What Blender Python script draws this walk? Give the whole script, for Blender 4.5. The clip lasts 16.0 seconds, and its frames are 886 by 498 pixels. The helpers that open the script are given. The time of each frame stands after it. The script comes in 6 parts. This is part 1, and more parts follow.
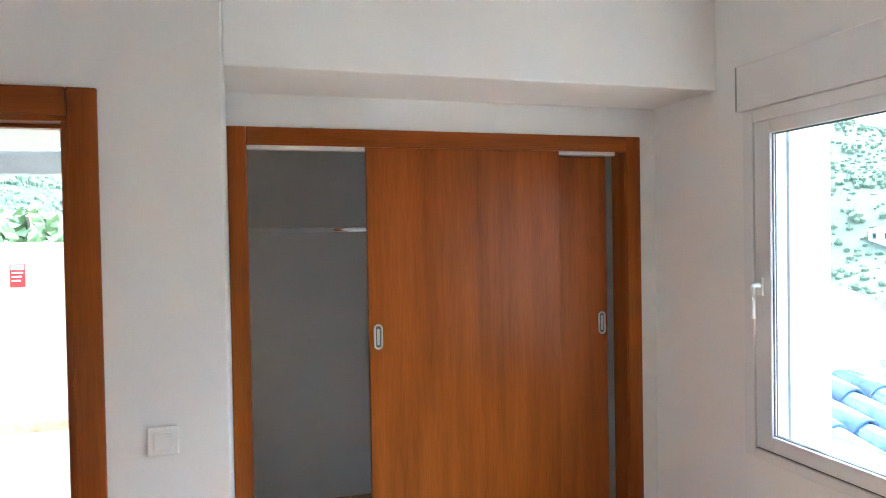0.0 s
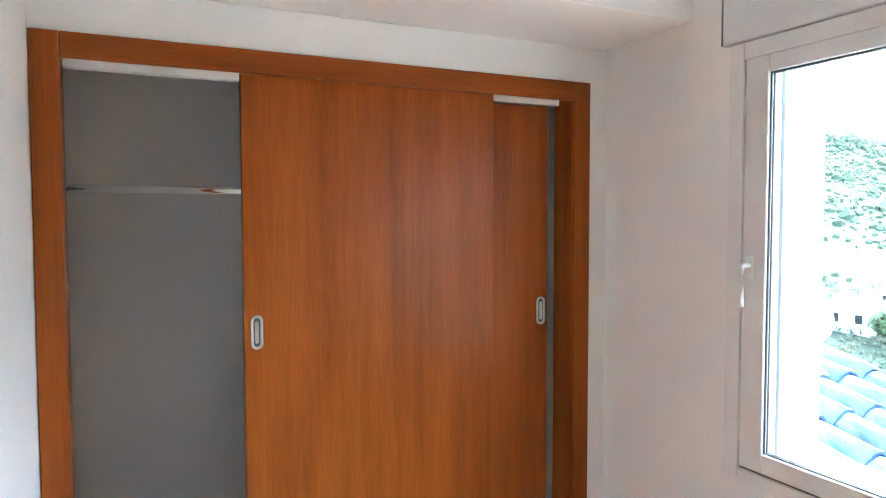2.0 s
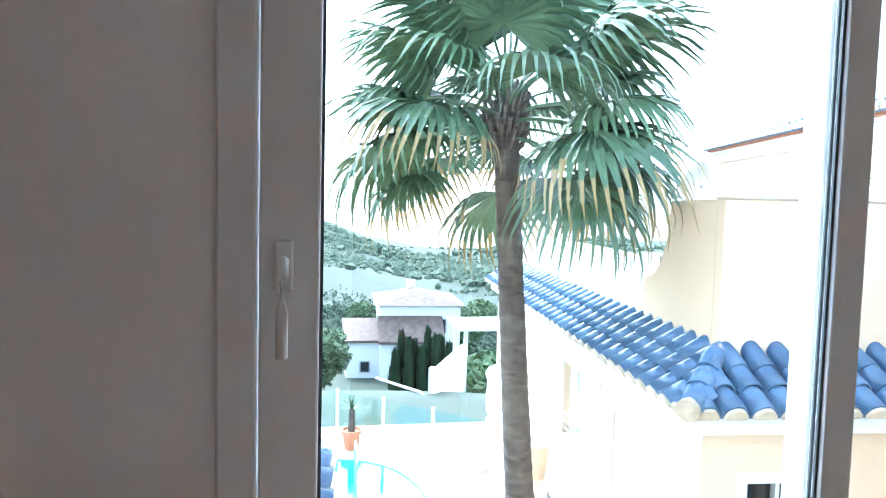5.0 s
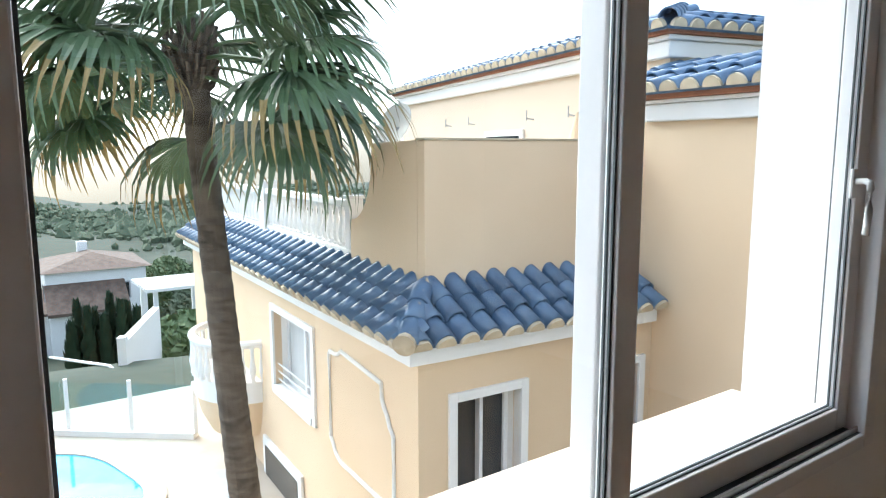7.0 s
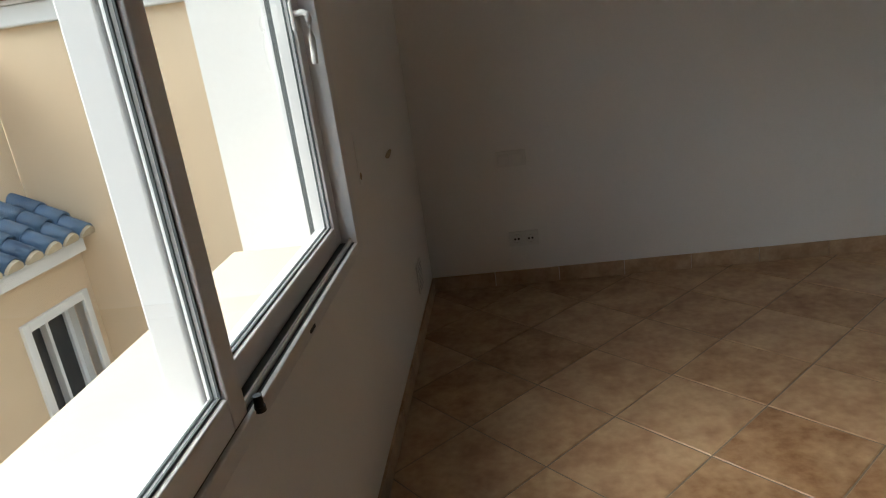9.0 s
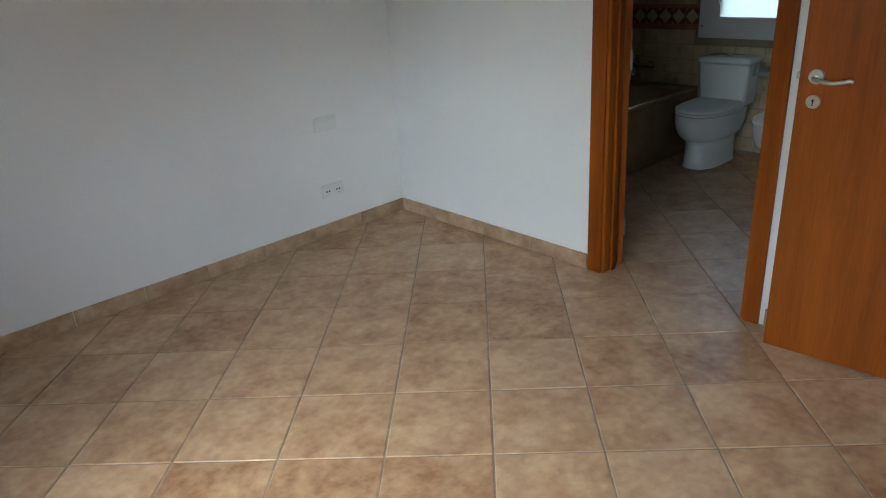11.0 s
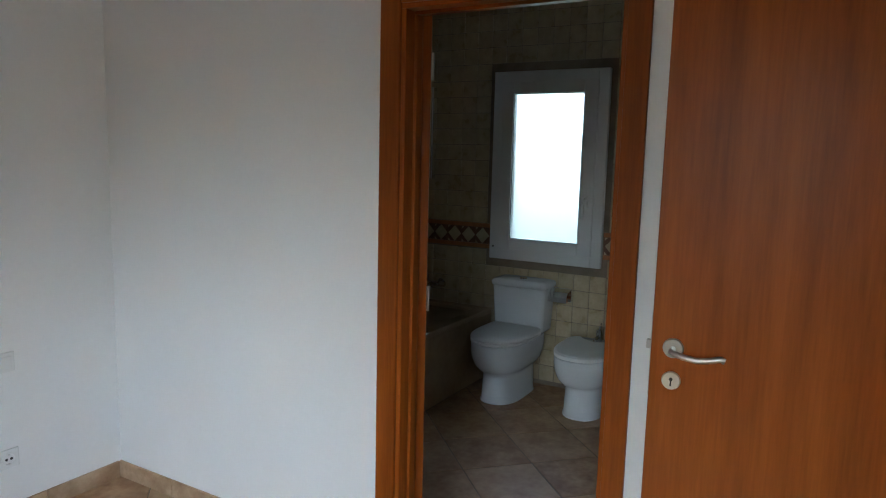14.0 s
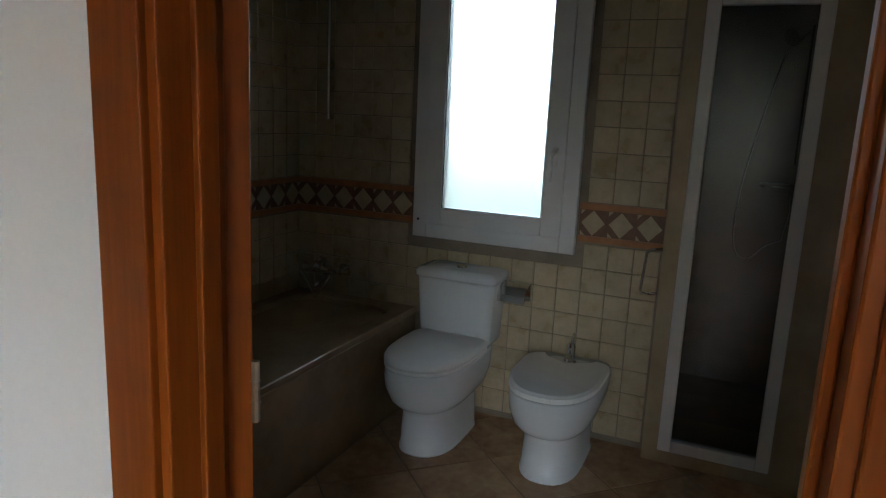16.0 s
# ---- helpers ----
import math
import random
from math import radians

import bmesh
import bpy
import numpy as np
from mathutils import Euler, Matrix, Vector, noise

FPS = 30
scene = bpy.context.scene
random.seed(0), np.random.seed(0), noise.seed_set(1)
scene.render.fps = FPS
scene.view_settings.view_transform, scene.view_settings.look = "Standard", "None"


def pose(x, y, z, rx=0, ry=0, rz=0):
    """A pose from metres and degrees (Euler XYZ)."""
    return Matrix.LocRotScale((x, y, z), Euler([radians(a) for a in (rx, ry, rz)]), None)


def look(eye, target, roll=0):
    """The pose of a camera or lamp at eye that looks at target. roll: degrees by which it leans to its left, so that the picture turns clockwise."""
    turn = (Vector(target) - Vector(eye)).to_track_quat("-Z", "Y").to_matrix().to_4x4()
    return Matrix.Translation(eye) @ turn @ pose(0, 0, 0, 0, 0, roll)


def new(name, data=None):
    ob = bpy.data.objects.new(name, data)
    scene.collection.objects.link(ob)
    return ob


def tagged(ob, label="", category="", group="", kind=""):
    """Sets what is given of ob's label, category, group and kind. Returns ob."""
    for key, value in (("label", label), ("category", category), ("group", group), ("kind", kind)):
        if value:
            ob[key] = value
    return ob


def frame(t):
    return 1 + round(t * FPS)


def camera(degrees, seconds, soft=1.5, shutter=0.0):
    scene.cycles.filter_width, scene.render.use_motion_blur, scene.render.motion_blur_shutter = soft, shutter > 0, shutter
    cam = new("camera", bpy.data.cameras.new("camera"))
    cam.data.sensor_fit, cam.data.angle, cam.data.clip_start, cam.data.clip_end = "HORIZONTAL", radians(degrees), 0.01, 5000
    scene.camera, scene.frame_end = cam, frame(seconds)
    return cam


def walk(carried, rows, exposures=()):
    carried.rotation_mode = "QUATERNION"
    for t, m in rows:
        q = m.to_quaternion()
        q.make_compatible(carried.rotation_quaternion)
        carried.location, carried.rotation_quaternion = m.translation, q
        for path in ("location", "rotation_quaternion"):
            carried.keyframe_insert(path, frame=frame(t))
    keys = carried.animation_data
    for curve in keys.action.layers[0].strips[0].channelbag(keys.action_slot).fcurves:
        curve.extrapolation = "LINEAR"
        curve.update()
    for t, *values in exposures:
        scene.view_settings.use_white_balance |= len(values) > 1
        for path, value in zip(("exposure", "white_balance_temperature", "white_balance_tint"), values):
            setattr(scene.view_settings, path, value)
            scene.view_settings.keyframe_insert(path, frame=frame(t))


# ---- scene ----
# ---- camera and walk ----
cam = camera(65.6, 16.0, soft=1.1)
PATH = [
    (0, (-2.015, -2.546, 1.689), (-1.442, -0.631, 1.65), -1.0),
    (0.5, (-1.988, -2.511, 1.677), (-1.41, -0.597, 1.62), -0.6),
    (1, (-1.969, -2.341, 1.675), (-1.371, -0.435, 1.594), -0.5),
    (1.5, (-1.947, -2.116, 1.639), (-1.229, -0.252, 1.554), -0.3),
    (2, (-1.825, -1.833, 1.626), (-0.973, -0.026, 1.53), -0.1),
    (2.5, (-1.717, -1.523, 1.588), (-0.6, 0.133, 1.508), 0.5),
    (3, (-1.73, -1.124, 1.598), (-0.179, 0.135, 1.513), 0.9),
    (3.5, (-1.768, -0.746, 1.645), (0.111, -0.077, 1.486), 1.4),
    (4, (-1.39, -0.608, 1.618), (0.583, -0.282, 1.479), 1.3),
    (4.5, (-1.116, -0.424, 1.562), (0.879, -0.466, 1.432), 1.0),
    (6.8, (-0.828, -0.235, 1.556), (0.833, -1.318, 1.303), 0.9),
    (7, (-0.761, -0.267, 1.545), (0.845, -1.424, 1.261), -0.1),
    (7.5, (-0.591, -0.300, 1.5), (0.829, -1.677, 1.206), -0.4),
    (8, (-0.436, -0.287, 1.467), (0.647, -1.94, 1.16), -3.0),
    (8.5, (-0.427, -0.243, 1.433), (0.204, -2.085, 0.976), -7.9),
    (9, (-0.504, -0.229, 1.404), (-0.275, -2.114, 0.775), -7.9),
    (9.5, (-0.545, -0.216, 1.442), (-0.795, -2.03, 0.636), -8.7),
    (10, (-0.683, -0.229, 1.501), (-1.251, -1.922, 0.601), -9.1),
    (10.2, (-0.715, -0.24, 1.512), (-1.43, -1.86, 0.59), -8.6),
    (12.3, (-0.857, -0.474, 1.578), (-2.488, -1.577, 1.229), 1.6),
    (12.5, (-0.902, -0.499, 1.587), (-2.556, -1.582, 1.286), 1.7),
    (13, (-1.067, -0.562, 1.585), (-2.744, -1.62, 1.326), 1.7),
    (13.5, (-1.259, -0.685, 1.555), (-2.95, -1.72, 1.292), 1.7),
    (14, (-1.526, -0.863, 1.548), (-3.239, -1.858, 1.277), 1.4),
    (14.5, (-1.893, -1.059, 1.548), (-3.65, -1.969, 1.26), 1.7),
    (15, (-2.22, -1.197, 1.53), (-3.994, -2.068, 1.22), 2.1),
    (15.5, (-2.527, -1.361, 1.478), (-4.312, -2.194, 1.13), 2.1),
    (16, (-2.848, -1.516, 1.437), (-4.645, -2.301, 1.048), 2.6),
]
EXPOSURES = [(0.0, 4.54, 5200, -3), (1.5, 4.82, 5200, -3), (2.5, 4.82, 5200, -3), (3.5, 4.68, 4750, -3), (4.7, 3.70, 4880, -3), (6.8, 2.29, 5800, 1), (8.0, 2.18, 6300, 2),
             (8.5, 2.05, 6500, 2), (9.0, 2.02, 6400, -1), (9.5, 2.22, 6150, -2), (10.2, 2.77, 5750, -5), (12.3, 3.31, 5250, -4), (14.0, 3.42, 5300, -2), (16.0, 3.42, 5700, 1)]
walk(cam, [(t, look(e, g, r)) for t, e, g, r in PATH], EXPOSURES)

# ---- world and sun ----
SUN_EL, SUN_AZ = radians(48), radians(78)
world = bpy.data.worlds.new("sky")
world.use_nodes = True
scene.world = world
wt = world.node_tree
sky = wt.nodes.new("ShaderNodeTexSky")
sky.sky_type = "NISHITA"
sky.sun_disc = False
sky.sun_elevation, sky.sun_rotation = SUN_EL, SUN_AZ
sky.air_density, sky.dust_density, sky.ozone_density = 1.0, 3.0, 1.0
pale = wt.nodes.new("ShaderNodeHueSaturation")      # thin overcast: the sky is nearly white
pale.inputs["Saturation"].default_value = 0.55
wt.links.new(sky.outputs[0], pale.inputs["Color"])
wt.links.new(pale.outputs[0], wt.nodes["Background"].inputs[0])
wt.nodes["Background"].inputs[1].default_value = 0.13
sun = new("sun", bpy.data.lights.new("sun", "SUN"))
sun.data.energy, sun.data.angle, sun.data.color = 0.5, radians(80), (1.0, 0.97, 0.93)
# the sky's rotation turns clockwise from +y; the lamp shines from the same place
sd = Vector((math.sin(SUN_AZ) * math.cos(SUN_EL), math.cos(SUN_AZ) * math.cos(SUN_EL), math.sin(SUN_EL)))
sun.matrix_world = look(sd * 50, (0, 0, 0))


# ---- materials ----
def nodes_of(name):
    m = bpy.data.materials.new(name)
    m.use_nodes = True
    t = m.node_tree
    return m, t, t.nodes["Principled BSDF"]


def surf(name, a, b, rough=0.6, scale=3.0, fine=60.0, bump=0.1, dist=0.004, metal=0.0, spec=0.5, stretch=(1, 1, 1), random_amount=0.0, detail=6.0, rough_var=0.1, fine_mix=0.25):
    """Two colours mixed by broad and fine noise, with fine relief and uneven gloss."""
    m, t, p = nodes_of(name)
    N, L = t.nodes.new, t.links.new
    tc = N("ShaderNodeTexCoord")
    mp = N("ShaderNodeMapping")
    mp.inputs["Scale"].default_value = stretch
    L(tc.outputs["Object"], mp.inputs[0])
    n1, n2 = N("ShaderNodeTexNoise"), N("ShaderNodeTexNoise")
    for n, s in ((n1, scale), (n2, fine)):
        n.inputs["Scale"].default_value, n.inputs["Detail"].default_value = s, detail
    oi = N("ShaderNodeObjectInfo")
    off = N("ShaderNodeVectorMath")
    off.operation = "MULTIPLY_ADD"
    off.inputs[1].default_value = (7.0 * (random_amount > 0),) * 3
    L(oi.outputs["Random"], off.inputs[0])
    L(mp.outputs[0], off.inputs[2])
    L(off.outputs[0], n1.inputs["Vector"])
    L(off.outputs[0], n2.inputs["Vector"])
    mx = N("ShaderNodeMath")
    mx.operation = "MULTIPLY_ADD"
    mx.inputs[1].default_value = fine_mix
    L(n2.outputs[0], mx.inputs[0])
    k = N("ShaderNodeMath")
    k.operation = "MULTIPLY"
    k.inputs[1].default_value = 1 - fine_mix
    L(n1.outputs[0], k.inputs[0])
    L(k.outputs[0], mx.inputs[2])
    rp = N("ShaderNodeValToRGB")
    rp.color_ramp.elements[0].position, rp.color_ramp.elements[1].position = 0.34, 0.66
    rp.color_ramp.elements[0].color, rp.color_ramp.elements[1].color = (*a, 1), (*b, 1)
    L(mx.outputs[0], rp.inputs[0])
    hs = N("ShaderNodeHueSaturation")
    rv = N("ShaderNodeMath")
    rv.operation = "MULTIPLY_ADD"
    rv.inputs[1].default_value, rv.inputs[2].default_value = random_amount, 1 - random_amount / 2
    L(oi.outputs["Random"], rv.inputs[0])
    L(rv.outputs[0], hs.inputs["Value"])
    L(rp.outputs[0], hs.inputs["Color"])
    L(hs.outputs[0], p.inputs["Base Color"])
    ro = N("ShaderNodeMath")
    ro.operation = "MULTIPLY_ADD"
    ro.inputs[1].default_value, ro.inputs[2].default_value = rough_var, rough - rough_var / 2
    L(n1.outputs[0], ro.inputs[0])
    L(ro.outputs[0], p.inputs["Roughness"])
    p.inputs["Metallic"].default_value = metal
    p.inputs["Specular IOR Level"].default_value = spec
    if bump:
        bp = N("ShaderNodeBump")
        bp.inputs["Strength"].default_value, bp.inputs["Distance"].default_value = bump, dist
        L(mx.outputs[0], bp.inputs["Height"])
        L(bp.outputs[0], p.inputs["Normal"])
    return m


def wood(name, a, b, axis="z"):
    """Stained veneer: long wavering grain with fine pores along one axis."""
    s = {"z": (1, 1, 0.06), "x": (0.06, 1, 1), "y": (1, 0.06, 1)}[axis]
    m = surf(name, a, b, rough=0.33, spec=0.2, scale=14, fine=140, bump=0.05, dist=0.001, stretch=s, random_amount=0.1, rough_var=0.12, fine_mix=0.3)
    return m


def glass(name, tint=(1, 1, 1), rough=0.0):
    m, t, p = nodes_of(name)
    N, L = t.nodes.new, t.links.new
    tr, gl, lw, mix = N("ShaderNodeBsdfTransparent"), N("ShaderNodeBsdfGlossy"), N("ShaderNodeLayerWeight"), N("ShaderNodeMixShader")
    pw, fr = N("ShaderNodeMath"), N("ShaderNodeMath")
    pw.operation, fr.operation = "POWER", "MULTIPLY_ADD"
    lw.inputs["Blend"].default_value = 0.5
    pw.inputs[1].default_value = 5.0
    fr.inputs[1].default_value, fr.inputs[2].default_value = 0.90, 0.07
    L(lw.outputs["Facing"], pw.inputs[0])
    L(pw.outputs[0], fr.inputs[0])
    tr.inputs[0].default_value = (*tint, 1)
    gl.inputs["Roughness"].default_value = rough
    L(fr.outputs[0], mix.inputs[0])
    L(tr.outputs[0], mix.inputs[1])
    L(gl.outputs[0], mix.inputs[2])
    L(mix.outputs[0], t.nodes["Material Output"].inputs[0])
    return m


PLASTER = surf("plaster", (0.81, 0.805, 0.80), (0.86, 0.855, 0.845), rough=0.85, scale=1.2, fine=90, bump=0.22, dist=0.002)
CEIL = surf("ceiling_paint", (0.83, 0.83, 0.82), (0.87, 0.87, 0.86), rough=0.9, scale=1.0, fine=70, bump=0.08, dist=0.002)
WOOD = wood("cherry_veneer", (0.19, 0.043, 0.004), (0.335, 0.089, 0.009))
WOODH = wood("cherry_veneer_across", (0.19, 0.043, 0.004), (0.335, 0.089, 0.009), "x")
WOODY = wood("cherry_veneer_along", (0.19, 0.043, 0.004), (0.335, 0.089, 0.009), "y")
TERRA = surf("rustic_floor_tile", (0.27, 0.120, 0.046), (0.60, 0.405, 0.235), rough=0.40, scale=8, fine=30, bump=0.4, dist=0.003, random_amount=0.30, rough_var=0.35, detail=12.0, fine_mix=0.36)
# single tiles lean to a greyer, paler firing
_t = TERRA.node_tree
_base = _t.nodes["Principled BSDF"].inputs["Base Color"]
_from = _base.links[0].from_socket
_oi, _mx, _mr = _t.nodes.new("ShaderNodeObjectInfo"), _t.nodes.new("ShaderNodeMixRGB"), _t.nodes.new("ShaderNodeMath")
_mr.operation = "MULTIPLY"
_mr.inputs[1].default_value = 0.40
_mx.inputs[2].default_value = (0.45, 0.335, 0.225, 1)
_t.links.new(_oi.outputs["Random"], _mr.inputs[0])
_t.links.new(_mr.outputs[0], _mx.inputs[0])
_t.links.new(_from, _mx.inputs[1])
_t.links.new(_mx.outputs[0], _base)
SKIRT = surf("rustic_skirting_tile", (0.34, 0.215, 0.12), (0.56, 0.41, 0.27), rough=0.45, scale=10, fine=50, bump=0.12, dist=0.002, random_amount=0.22)
GROUT = surf("grout", (0.20, 0.165, 0.125), (0.31, 0.26, 0.205), rough=0.9, scale=8, fine=120, bump=0.2)
UPVC = surf("white_lacquered_aluminium", (0.74, 0.74, 0.75), (0.79, 0.79, 0.80), rough=0.32, scale=3, fine=80, bump=0.01, rough_var=0.06)
GASKET = surf("rubber_gasket", (0.07, 0.085, 0.09), (0.11, 0.125, 0.13), rough=0.6, scale=20, bump=0.02)
PLASTIC = surf("white_plastic", (0.76, 0.76, 0.75), (0.8, 0.8, 0.79), rough=0.35, scale=8, bump=0.0)
CHROME = surf("chrome", (0.72, 0.72, 0.72), (0.8, 0.8, 0.8), rough=0.1, scale=10, bump=0.0, metal=1.0, rough_var=0.05)
NICKEL = surf("satin_nickel", (0.50, 0.48, 0.44), (0.62, 0.60, 0.56), rough=0.3, scale=10, bump=0.0, metal=1.0)
BRASS = surf("steel_hinge", (0.42, 0.39, 0.33), (0.55, 0.52, 0.46), rough=0.32, scale=20, bump=0.0, metal=1.0)
BLACK = surf("black_plastic", (0.015, 0.015, 0.016), (0.03, 0.03, 0.03), rough=0.4, scale=10, bump=0.0)
PORCELAIN = surf("porcelain", (0.72, 0.74, 0.76), (0.76, 0.78, 0.80), rough=0.07, scale=4, bump=0.0, rough_var=0.03)
BTILE = surf("cream_wall_tile", (0.43, 0.34, 0.21), (0.56, 0.47, 0.32), rough=0.3, scale=14, fine=70, bump=0.12, dist=0.002, random_amount=0.14, rough_var=0.2)
BBROWN = surf("brown_border_tile", (0.11, 0.055, 0.035), (0.20, 0.10, 0.06), rough=0.35, scale=20, bump=0.1, random_amount=0.15)
BRUST = surf("rust_border_strip", (0.33, 0.13, 0.05), (0.45, 0.20, 0.08), rough=0.35, scale=20, bump=0.05)
TUBSIDE = surf("beige_marble_tile", (0.30, 0.215, 0.13), (0.43, 0.32, 0.205), rough=0.12, scale=4, fine=25, bump=0.02)
COLUMNTILE = surf("polished_beige_tile", (0.36, 0.285, 0.18), (0.48, 0.395, 0.27), rough=0.10, scale=4, fine=25, bump=0.02)
# shower tile, its colour darkened to carry the alcove's shade
SHADEDTILE = surf("shaded_shower_tile", (0.10, 0.074, 0.05), (0.16, 0.122, 0.085), rough=0.3, scale=12, bump=0.1, random_amount=0.15)
CREAM = surf("cream_render", (0.66, 0.50, 0.33), (0.74, 0.58, 0.40), rough=0.9, scale=0.7, fine=55, bump=0.25, dist=0.006)
CREAM2 = surf("pale_render", (0.60, 0.485, 0.365), (0.68, 0.565, 0.435), rough=0.9, scale=0.7, fine=55, bump=0.2, dist=0.006)
RENDERWHITE = surf("white_render", (0.76, 0.75, 0.73), (0.82, 0.81, 0.79), rough=0.85, scale=1.5, fine=60, bump=0.15, dist=0.004)
SILL = surf("peach_sill", (0.60, 0.49, 0.38), (0.68, 0.57, 0.45), rough=0.7, scale=3, fine=80, bump=0.08)
BLUETILE = surf("blue_glazed_tile", (0.048, 0.092, 0.172), (0.125, 0.195, 0.295), rough=0.15, scale=5, fine=40, bump=0.08, random_amount=0.35, rough_var=0.2)
MORTAR = surf("mortar", (0.42, 0.34, 0.23), (0.60, 0.51, 0.37), rough=0.9, scale=12, fine=80, bump=0.4, dist=0.006, random_amount=0.3)
BRICKRED = surf("red_brick_course", (0.28, 0.10, 0.05), (0.40, 0.17, 0.09), rough=0.85, scale=12, bump=0.2)
BROWNROOF = surf("brown_roof", (0.09, 0.062, 0.047), (0.17, 0.122, 0.094), rough=0.85, scale=3, fine=18, bump=0.5, dist=0.03)
TRUNK = surf("palm_trunk", (0.035, 0.027, 0.02), (0.15, 0.122, 0.095), rough=0.9, scale=5, fine=30, bump=0.7, dist=0.02, stretch=(1, 1, 3))
FROND = surf("palm_leaf", (0.052, 0.098, 0.045), (0.125, 0.185, 0.085), rough=0.45, scale=2.5, fine=30, bump=0.0, random_amount=0.4)
DRYFROND = surf("dry_palm_leaf", (0.22, 0.15, 0.05), (0.36, 0.27, 0.11), rough=0.7, scale=3, fine=30, bump=0.0, random_amount=0.4)
LEAFY = surf("foliage", (0.075, 0.118, 0.046), (0.15, 0.20, 0.09), rough=0.7, scale=1.5, fine=12, bump=0.0, random_amount=0.3)
SCRUB = surf("scrub_foliage", (0.066, 0.096, 0.056), (0.115, 0.138, 0.084), rough=0.9, scale=0.2, fine=3, bump=0.0)
CYPRESS = surf("cypress_foliage", (0.018, 0.04, 0.018), (0.045, 0.075, 0.035), rough=0.75, scale=2, fine=14, bump=0.0, random_amount=0.2)
BARK = surf("bark", (0.10, 0.07, 0.05), (0.2, 0.15, 0.11), rough=0.9, scale=6, bump=0.4)
HILL = surf("scrub_hillside", (0.024, 0.038, 0.022), (0.050, 0.060, 0.036), rough=0.95, scale=0.03, fine=0.35, bump=0.4, dist=0.8, fine_mix=0.45)
PAVING = surf("pale_paving", (0.44, 0.38, 0.31), (0.54, 0.48, 0.40), rough=0.7, scale=2, fine=40, bump=0.08)
WATER = surf("pool_water", (0.04, 0.30, 0.55), (0.08, 0.42, 0.68), rough=0.06, scale=1.2, fine=5, bump=0.08, dist=0.02)
GLASS = glass("window_glass")
FENCEGLASS = glass("fence_glass", (0.72, 0.88, 0.86))
DARKGLASS = surf("dark_glass", (0.02, 0.022, 0.024), (0.04, 0.042, 0.045), rough=0.05, scale=1, bump=0.0, rough_var=0.02)
CURTAIN = surf("curtain_cloth", (0.5, 0.5, 0.48), (0.62, 0.62, 0.6), rough=0.9, scale=6, bump=0.1, stretch=(4, 4, 0.2))
TERRACOTTA = surf("terracotta", (0.42, 0.17, 0.09), (0.52, 0.24, 0.13), rough=0.8, scale=9, bump=0.1)
RED = surf("red_print", (0.40, 0.02, 0.02), (0.46, 0.03, 0.03), rough=0.5, scale=9, bump=0.0)
GREYMETAL = surf("grey_metal", (0.34, 0.35, 0.37), (0.44, 0.45, 0.47), rough=0.45, scale=5, bump=0.0, metal=0.3)
STAIN = surf("wall_stain", (0.30, 0.22, 0.12), (0.45, 0.36, 0.24), rough=0.9, scale=40, bump=0.1)

# frosted pane: light passes through it scattered
FROST, _t, _p = nodes_of("frosted_glass")
_p.inputs["Base Color"].default_value = (0.90, 0.87, 0.82, 1)
_p.inputs["Roughness"].default_value = 0.9
_p.inputs["Transmission Weight"].default_value = 1.0
_p.inputs["IOR"].default_value = 1.2


# ---- building tools ----
WORLD_OF = {}


def thing(name, loc, label, category, group="", m=None):
    ob = new(name)
    ob.matrix_world = m if m is not None else Matrix.Translation(loc)
    WORLD_OF[ob] = ob.matrix_world.copy()
    return tagged(ob, label, category, group)


def part(name, bm, material, parent=None, label="", local=False, smooth=False, kind=""):
    """One mesh object under a thing or a part. Points are in the world unless local."""
    me = bpy.data.meshes.new(name)
    if parent is not None and not local:
        bm.transform(WORLD_OF[parent].inverted())
    bm.normal_update()
    bm.to_mesh(me)
    bm.free()
    for mm in material if isinstance(material, (list, tuple)) else (material,):
        me.materials.append(mm)
    if smooth:
        for f in me.polygons:
            f.use_smooth = True
    ob = new(name, me)
    if parent is not None:
        ob.parent = parent
    WORLD_OF[ob] = WORLD_OF[parent].copy() if parent is not None else Matrix.Identity(4)
    return tagged(ob, label, kind=kind)


def structure(name, bm, material, label="", parent=None):
    return part(name, bm, material, parent, label, kind="structure")


def bx(bm, x0, x1, y0, y1, z0, z1, bevel=0.0, m=None):
    """Adds a box, with eased edges where bevel is given."""
    mm = Matrix.Translation(((x0 + x1) / 2, (y0 + y1) / 2, (z0 + z1) / 2)) @ Matrix.Diagonal((abs(x1 - x0), abs(y1 - y0), abs(z1 - z0), 1))
    r = bmesh.ops.create_cube(bm, size=1, matrix=(m @ mm) if m is not None else mm)
    if bevel:
        es = list({e for v in r["verts"] for e in v.link_edges})
        bmesh.ops.bevel(bm, geom=es, offset=bevel, segments=2, profile=0.5, affect="EDGES")
    return bm


def box(x0, x1, y0, y1, z0, z1, bevel=0.0, m=None):
    return bx(bmesh.new(), x0, x1, y0, y1, z0, z1, bevel, m)


def cyl(bm, p, q, r, r2=None, seg=16, caps=True):
    """A cylinder or cone from p to q."""
    p, q = Vector(p), Vector(q)
    d = q - p
    m = Matrix.Translation((p + q) / 2) @ d.to_track_quat("Z", "Y").to_matrix().to_4x4()
    bmesh.ops.create_cone(bm, cap_ends=caps, segments=seg, radius1=r, radius2=r if r2 is None else r2, depth=d.length, matrix=m)
    return bm


